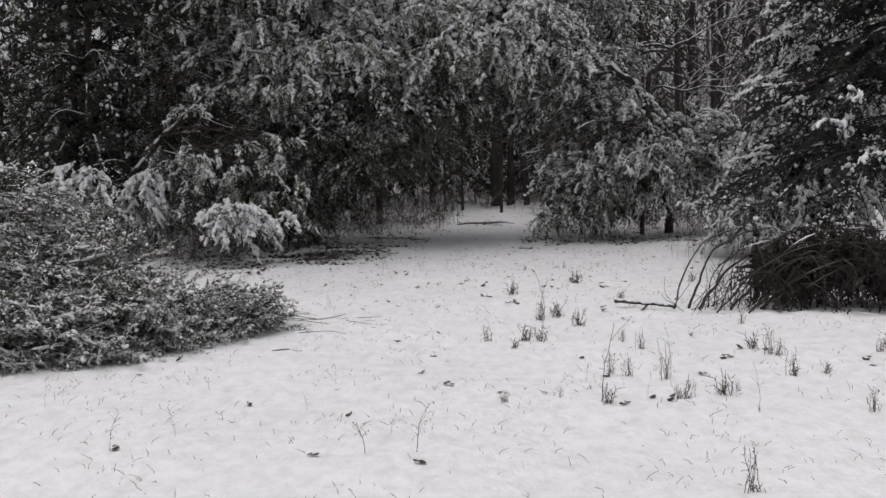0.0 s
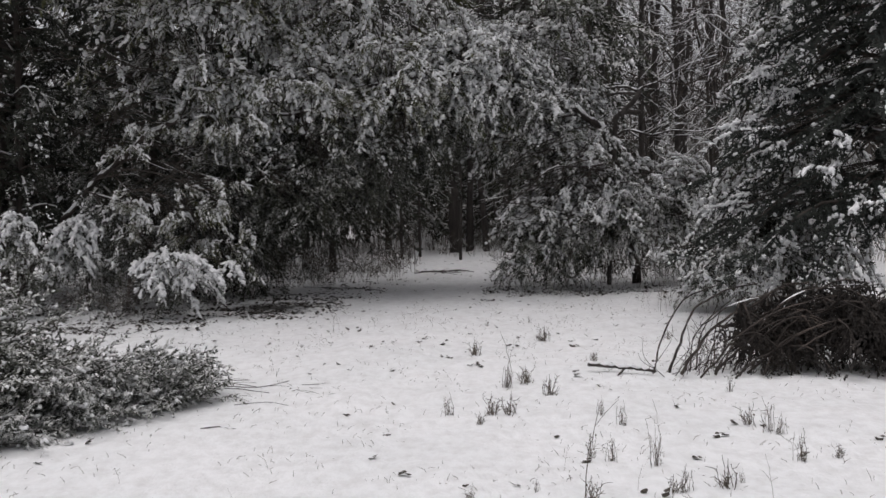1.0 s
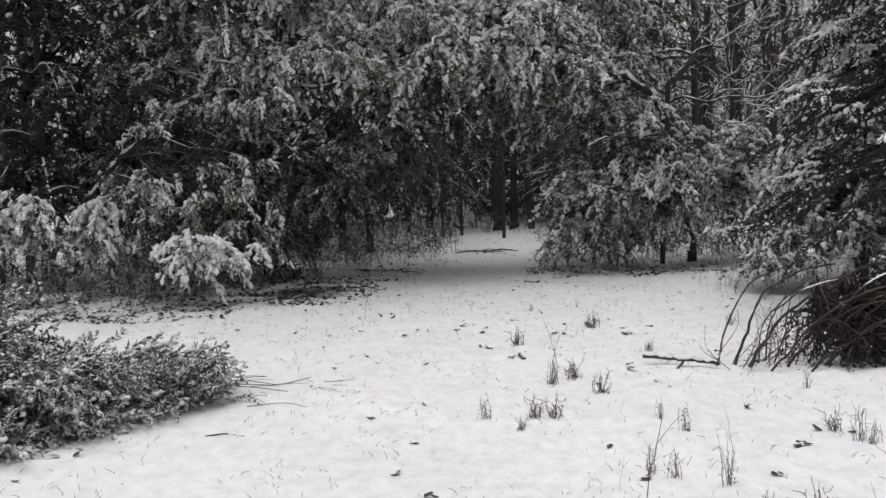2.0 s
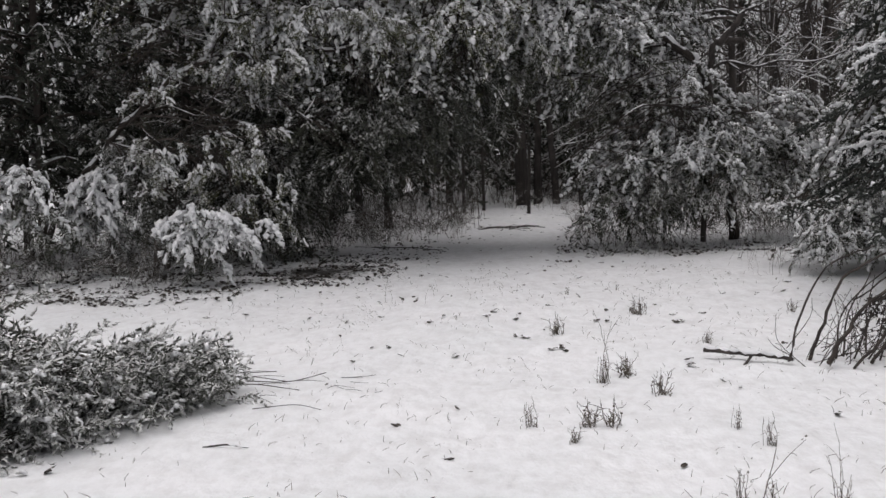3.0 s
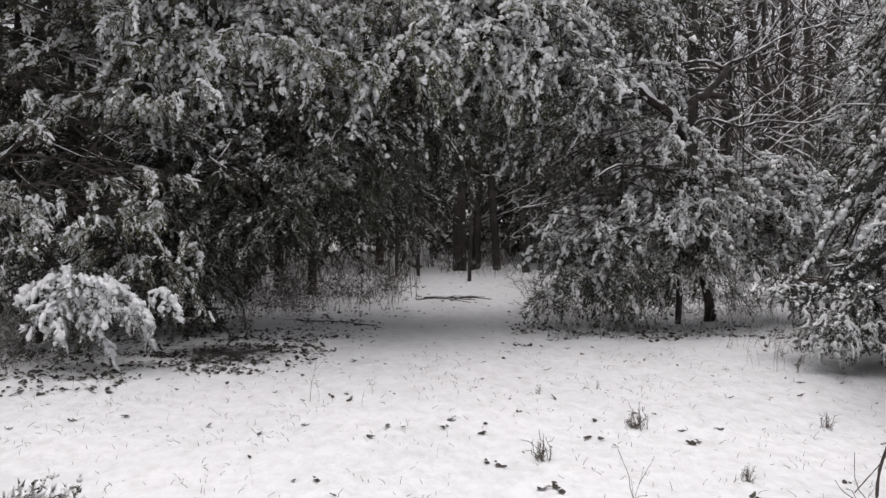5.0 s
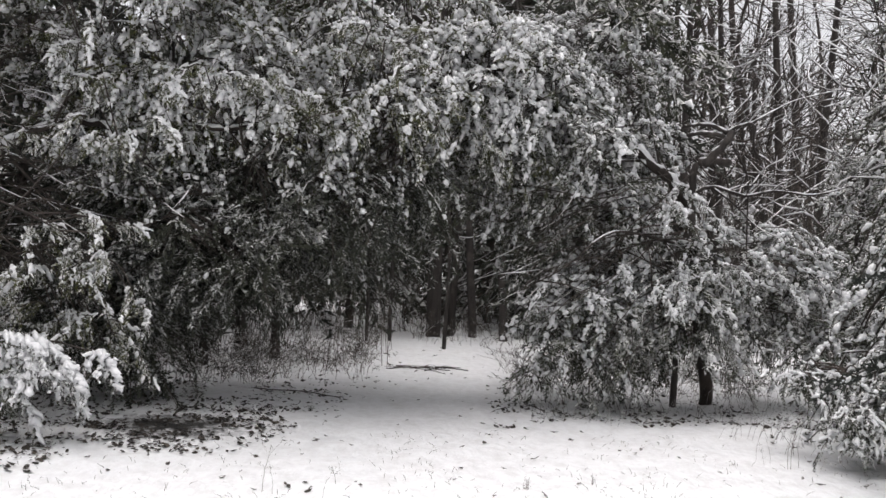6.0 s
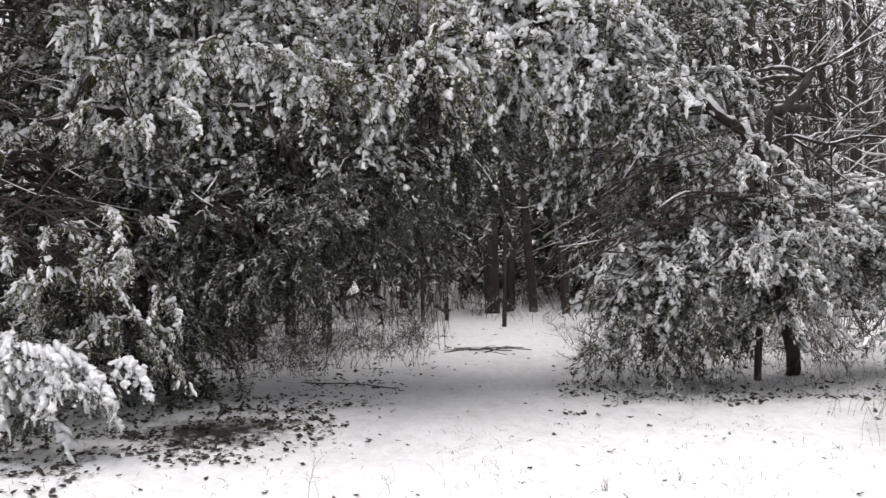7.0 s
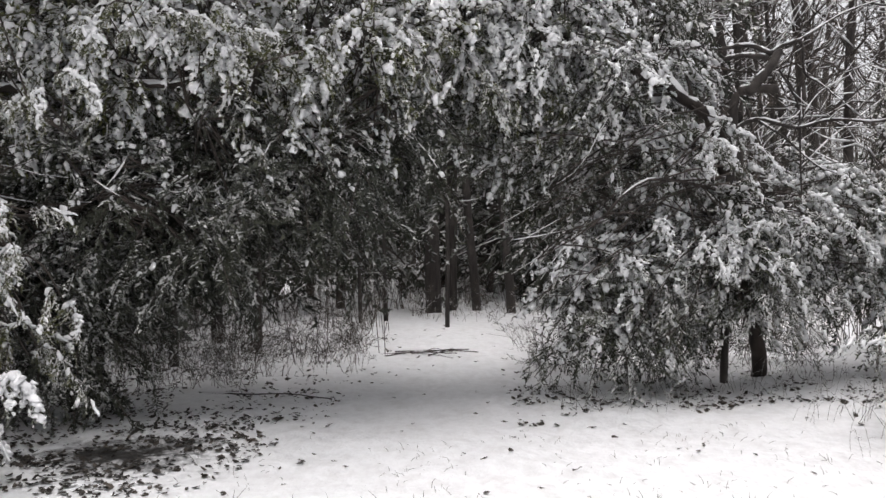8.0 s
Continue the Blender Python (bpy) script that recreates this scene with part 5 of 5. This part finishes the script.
def leaf_shape(size):
    """A curled dead leaf of six ragged lobes."""
    n = 6
    ang = np.arange(n) * 2 * np.pi / n
    rad = size * (0.7 + 0.45 * RNG.random(n)) * (1 + 0.35 * np.cos(ang))
    v = np.stack([rad * np.cos(ang), rad * 0.62 * np.sin(ang), size * 0.4 * RNG.random(n)], -1)
    v = np.vstack([v, [(0, 0, size * 0.08)]])
    low = v - np.array((0, 0, size * 0.05))
    e = np.arange(n)
    f = (e + 1) % n
    c = np.full(n, n)
    t = np.vstack([np.stack([e, f, c], -1), np.stack([f, e, c], -1) + n + 1, np.stack([e, e + n + 1, f], -1), np.stack([f, e + n + 1, f + n + 1], -1)])
    return np.vstack([v, low]), t


def litter():
    s = Soup()
    shapes = [(v[:7], t[:6]) for v, t in (leaf_shape(0.025) for _ in range(8))]
    where = []
    for _ in range(3000):
        x = RNG.uniform(-6.5, -0.2)
        where.append((x, 14.1 + 0.35 * (x + 3) * 0.4 + abs(RNG.normal(0, 1.6))))
    for _ in range(800):
        where.append((RNG.normal(-2.4, 0.75), RNG.normal(14.45, 0.5)))
    # leaves along the cedar's skirt, made denser to darken the shaded snow
    for _ in range(1500):
        where.append((RNG.uniform(0.6, 4.6), 15.5 + abs(RNG.normal(0, 0.9))))
    for _ in range(1700):
        x = RNG.uniform(-7, -1.2)
        where.append((x, np.interp(x, (-7, -4.4, -3.3, -2.8, -1.5, -1.0), (12.3, 12.6, 12.6, 13.2, 13.7, 14.2)) + abs(RNG.normal(0, 0.8))))
    for _ in range(1000):
        x = RNG.uniform(-6.8, -3.0)
        where.append((x, 12.35 + 0.25 * abs(x + 4.2) + abs(RNG.normal(0, 0.7))))
    # extra leaves among the real ones, added to deepen shade on this ground
    for _ in range(2600):
        where.append((RNG.uniform(-6.0, -1.3), RNG.uniform(13.4, 18.0)))
    for _ in range(160):
        where.append((RNG.uniform(-2.5, 1.2), RNG.uniform(15, 22)))
    for x, y in where:
        if -2.3 < x < 0.3 and x > -1.5 + 0.3 * (y - 14.2) and y < 18:
            continue
        if noise.noise(Vector((x * 1.9, y * 2.6, 7))) + RNG.normal(0, 0.2) < -0.08:
            continue
        v, t = shapes[RNG.integers(0, 8)]
        m = turns_of(np.array([RNG.uniform(0, 6.28)]), np.array([RNG.normal(0, 0.25)]), np.array([RNG.normal(0, 0.25)]), np.array([min(1.5, RNG.lognormal(-0.15, 0.4))]))[0]
        s.add(v @ m.T + on_ground(x, y, 0.008), t)
    tagged(part("leaf_litter", s, LEAF), "dark dead leaves strewn on the snow under the trees", "leaf litter", kind="stuff")


litter()

# single dead leaves and seed heads lying in the clearing
dead = []
for k in range(5):
    s = Soup()
    v, t = leaf_shape(0.038)
    s.add(v, t)
    v, t = leaf_shape(0.026)
    s.add(v + np.array((0.03, 0.02, 0.012)), t)
    dead.append(tagged(part("dead_leaf", s, LEAF), "curled dark dead leaf lying on the snow", "leaf", "dead leaves in the clearing"))
places = [(0.08, 11.39), (0.18, 10.56), (0.47, 10.01), (1.08, 6.74), (1.32, 9.44), (1.99, 8.26), (2.13, 7.34), (2.05, 7.32), (2.26, 7.58), (1.1, 5.88), (-0.08, 6.42), (2.43, 6.7), (3.05, 7.04), (1.33, 6.09), (1.43, 6.01), (1.79, 6.83), (-0.03, 6.37), (-0.29, 6.81), (-1.86, 4.86), (-0.09, 4.64), (-0.65, 5.69), (-0.68, 4.73), (-2.25, 7.09), (0.06, 11.39), (0.07, 10.63), (0.14, 10.6), (0.44, 10.07), (0.36, 10.05), (-1.92, 11.6), (-2.97, 11.7), (-3.77, 11.43), (-0.6, 11.53), (-1.2, 11.62), (1.49, 11.08), (1.32, 9.54), (1.53, 9.9), (-1.19, 8.89), (-0.94, 10.16), (1.02, 12.93), (1.46, 13.37), (0.37, 11.99), (0.4, 14.32)]
places += [(-1.07, 10.15), (-0.39, 9.84), (-3.29, 11.45), (-1.89, 9.47), (0.89, 11.28), (-1.15, 9.69), (0.32, 10.84), (1.23, 12.93), (0.07, 12.83), (-2.08, 13.36), (-2.71, 13.05), (-1.5, 13.43), (-1.11, 12.48), (-0.39, 15.13), (-1.11, 14.17), (0.6, 15.45), (0.38, 16.13), (0.87, 16.81), (-0.34, 18.16), (0.26, 18.88), (0.48, 14.76), (0.66, 15.19), (0.47, 15.37), (0.24, 15.72), (-0.19, 16.68), (-0.47, 16.57), (-0.54, 17.99), (-1.01, 15.41), (-1.23, 14.1), (-1.05, 16.57), (-1.09, 15.07)]
while len(places) < 110:
    places.append((RNG.uniform(-3.5, 3.8), RNG.uniform(4.5, 14.5)))
while len(places) < 175:
    places.append((RNG.uniform(-1.6, 3.4), RNG.uniform(11.0, 15.4)))
for i, (x, y) in enumerate(places):
    m = Matrix.Translation(on_ground(x, y, 0.006)) @ Euler((RNG.normal(0, 0.2), RNG.normal(0, 0.2), RNG.uniform(0, 6.28))).to_matrix().to_4x4() @ Matrix.Scale(RNG.uniform(0.45, 0.9) if 35 < i < 110 else (RNG.uniform(0.4, 0.95) if i > 35 else 0.95), 4)
    if i < 5:
        dead[i].matrix_basis = m
    else:
        copy_thing(dead[i % 5], Matrix(m))


def tuft_mesh(stems, tall, spread):
    s = Soup()
    for _ in range(stems):
        a, h = RNG.uniform(0, 6.28), tall * RNG.uniform(0.25, 1.1) ** 1.2
        p = np.array((RNG.normal(0, 0.022), RNG.normal(0, 0.022), -0.03))
        o = np.array((np.cos(a), np.sin(a), 0)) * h * RNG.uniform(0.02, spread)
        line = bend([p, p + o * 0.35 + UP * h * 0.55, p + o + UP * h], 3)
        line[1:] += np.cumsum(RNG.normal(0, 0.006, (len(line) - 1, 3)) * np.array((1, 1, 0.3)), axis=0)
        tube(s, line, np.linspace(0.0026, 0.0012, len(line)), 3)
        for c in line[2:]:
            if RNG.random() < 0.45:
                tip = c + RNG.normal(0, 0.022, 3) + UP * 0.015
                tube(s, [c, (c + tip) / 2 + RNG.normal(0, 0.004, 3), tip], (0.0018, 0.0016, 0.001), 3)
            if RNG.random() < 0.25:
                v, t = leaf_shape(RNG.uniform(0.005, 0.011))
                s.add(v @ turns_of(np.array([a]), np.array([RNG.normal(0, 0.8)]), np.array([RNG.normal(0, 0.8)]), np.ones(1))[0].T + c, t)
    return s


tufts = [tagged(part("grass_tuft", tuft_mesh(n, h, w), STRAW), "tuft of dry brown grass standing out of the snow", "grass tuft", "grass tufts in the clearing") for n, h, w in ((13, 0.2, 0.24), (11, 0.27, 0.2), (14, 0.14, 0.32), (11, 0.34, 0.17), (12, 0.24, 0.22))]
# x, y and height of each tuft
clumps = [(0.19, 8.01, 0.16), (0.51, 7.99, 0.18), (0.68, 9.02, 0.21), (0.87, 9.3, 0.13), (0.66, 8.03, 0.14), (1.03, 8.68, 0.15), (1.35, 7.95, 0.16), (1.47, 7.7, 0.2), (1.13, 6.87, 0.2), (1.25, 6.82, 0.2), (1.5, 6.63, 0.3), (1.01, 5.94, 0.12), (1.57, 6.1, 0.19), (1.5, 6.11, 0.09), (1.81, 6.14, 0.14), (1.92, 6.22, 0.09), (2.35, 7.56, 0.13), (2.42, 7.32, 0.25), (2.48, 7.25, 0.17), (2.41, 6.63, 0.23), (2.65, 6.68, 0.08), (3.27, 7.33, 0.17), (3.37, 7.33, 0.15), (2.58, 5.57, 0.19), (0.72, 6.09, 0.09), (0.34, 5.95, 0.07), (2.55, 8.8, 0.18), (0.42, 10.76, 0.15), (1.59, 10.2, 0.09), (1.17, 11.56, 0.1), (1.14, 13.0, 0.09), (0.42, 7.72, 0.08), (0.69, 9.03, 0.19), (0.88, 9.29, 0.13), (0.86, 9.21, 0.15), (0.43, 10.7, 0.15), (1.62, 10.31, 0.1), (1.21, 11.57, 0.16), (2.62, 11.66, 0.11), (0.6, 12.74, 0.12)]
HIGH = (0.2, 0.27, 0.14, 0.34, 0.24)
used = set()
for i, (x, y, tall) in enumerate(clumps):
    k = min(range(5), key=lambda q: abs(HIGH[q] - tall) + 0.05 * ((q + i) % 3))
    m = Matrix.Translation(on_ground(x, y)) @ Euler((0, 0, RNG.uniform(0, 6.28))).to_matrix().to_4x4() @ Matrix.Scale(tall / HIGH[k], 4)
    if k in used:
        copy_thing(tufts[k], m)
    else:
        used.add(k)
        tufts[k].matrix_basis = m
for k in range(5):
    if k not in used:
        tufts[k].matrix_basis = Matrix.Translation(on_ground(0.62 + 0.9 * k, 4.1 + 0.1 * k))


def weed(tall, side, lean):
    s = Soup()
    main = bend([(0, 0, -0.03), (lean * 0.3, 0.01, tall * 0.5), (lean, 0.0, tall)], 4)
    main[1:] += np.cumsum(RNG.normal(0, 0.006, (len(main) - 1, 3)), axis=0)
    tube(s, main, np.linspace(0.0028, 0.0014, len(main)), 4)
    for i in range(side):
        p = main[RNG.integers(3, len(main))]
        a, h = RNG.uniform(0, 6.28), tall * RNG.uniform(0.15, 0.4)
        q = p + np.array((np.cos(a) * h * 0.7, np.sin(a) * h * 0.7, h * RNG.uniform(0.2, 0.8)))
        tube(s, bend([p, (p + q) / 2 + UP * 0.01, q], 2), (0.0018, 0.0016, 0.0014, 0.0012, 0.001), 3)
        for _ in range(2):
            v, t = leaf_shape(RNG.uniform(0.004, 0.009))
            s.add(v @ turns_of(np.array([a]), np.array([RNG.normal(0, 0.8)]), np.array([RNG.normal(0, 0.8)]), np.ones(1))[0].T + q + RNG.normal(0, 0.012, 3), t)
    return s


weeds = [tagged(part("weed_stalk", weed(h, n, w), STRAW), "thin dry branching weed stalk in the snow", "weed", "weed stalks in the clearing") for h, n, w in ((0.30, 9, 0.05), (0.24, 7, -0.06), (0.48, 3, 0.08), (0.36, 8, -0.1), (0.55, 2, -0.14))]
# x, y and height of the branching weeds, then of the single thin stalks
bushy = [(-0.15, 4.83, 0.25), (-0.42, 4.82, 0.18), (-1.61, 5.16, 0.17), (-1.9, 4.86, 0.22), (-1.76, 6.31, 0.13), (-2.31, 5.37, 0.1), (-0.33, 5.18, 0.14), (-0.78, 12.56, 0.18), (2.77, 13.84, 0.3)]
single = [(0.73, 9.1, 0.5), (0.98, 6.0, 0.52), (1.93, 5.67, 0.36), (0.92, 6.54, 0.15), (1.58, 6.86, 0.43), (1.3, 6.12, 0.14), (0.78, 6.66, 0.08), (0.69, 9.1, 0.37), (-0.95, 5.79, 0.16), (-0.63, 8.34, 0.1), (-1.75, 8.02, 0.1), (-2.69, 5.73, 0.16), (-2.6, 5.82, 0.14), (-1.28, 12.35, 0.3), (-1.3, 11.38, 0.16), (-0.24, 10.65, 0.1), (-1.3, 10.1, 0.13), (-2.23, 11.63, 0.09), (1.38, 11.41, 0.1), (2.76, 14.01, 0.24), (2.83, 13.86, 0.27), (2.93, 13.72, 0.33), (-0.78, 12.88, 0.16), (-0.84, 12.14, 0.15), (-1.2, 12.33, 0.27), (2.96, 13.74, 0.45), (3.05, 13.79, 0.35), (2.86, 14.86, 0.25)]
used = set()
for i, (x, y, tall) in enumerate(bushy + single):
    k = (0, 1, 3)[i % 3] if i < len(bushy) else (2, 4)[i % 2]
    m = Matrix.Translation(on_ground(x, y)) @ Euler((0, 0, RNG.uniform(-0.6, 0.6))).to_matrix().to_4x4() @ Matrix.Scale(tall / (0.30, 0.24, 0.48, 0.36, 0.55)[k], 4)
    if k in used:
        copy_thing(weeds[k], m)
    else:
        used.add(k)
        weeds[k].matrix_basis = m
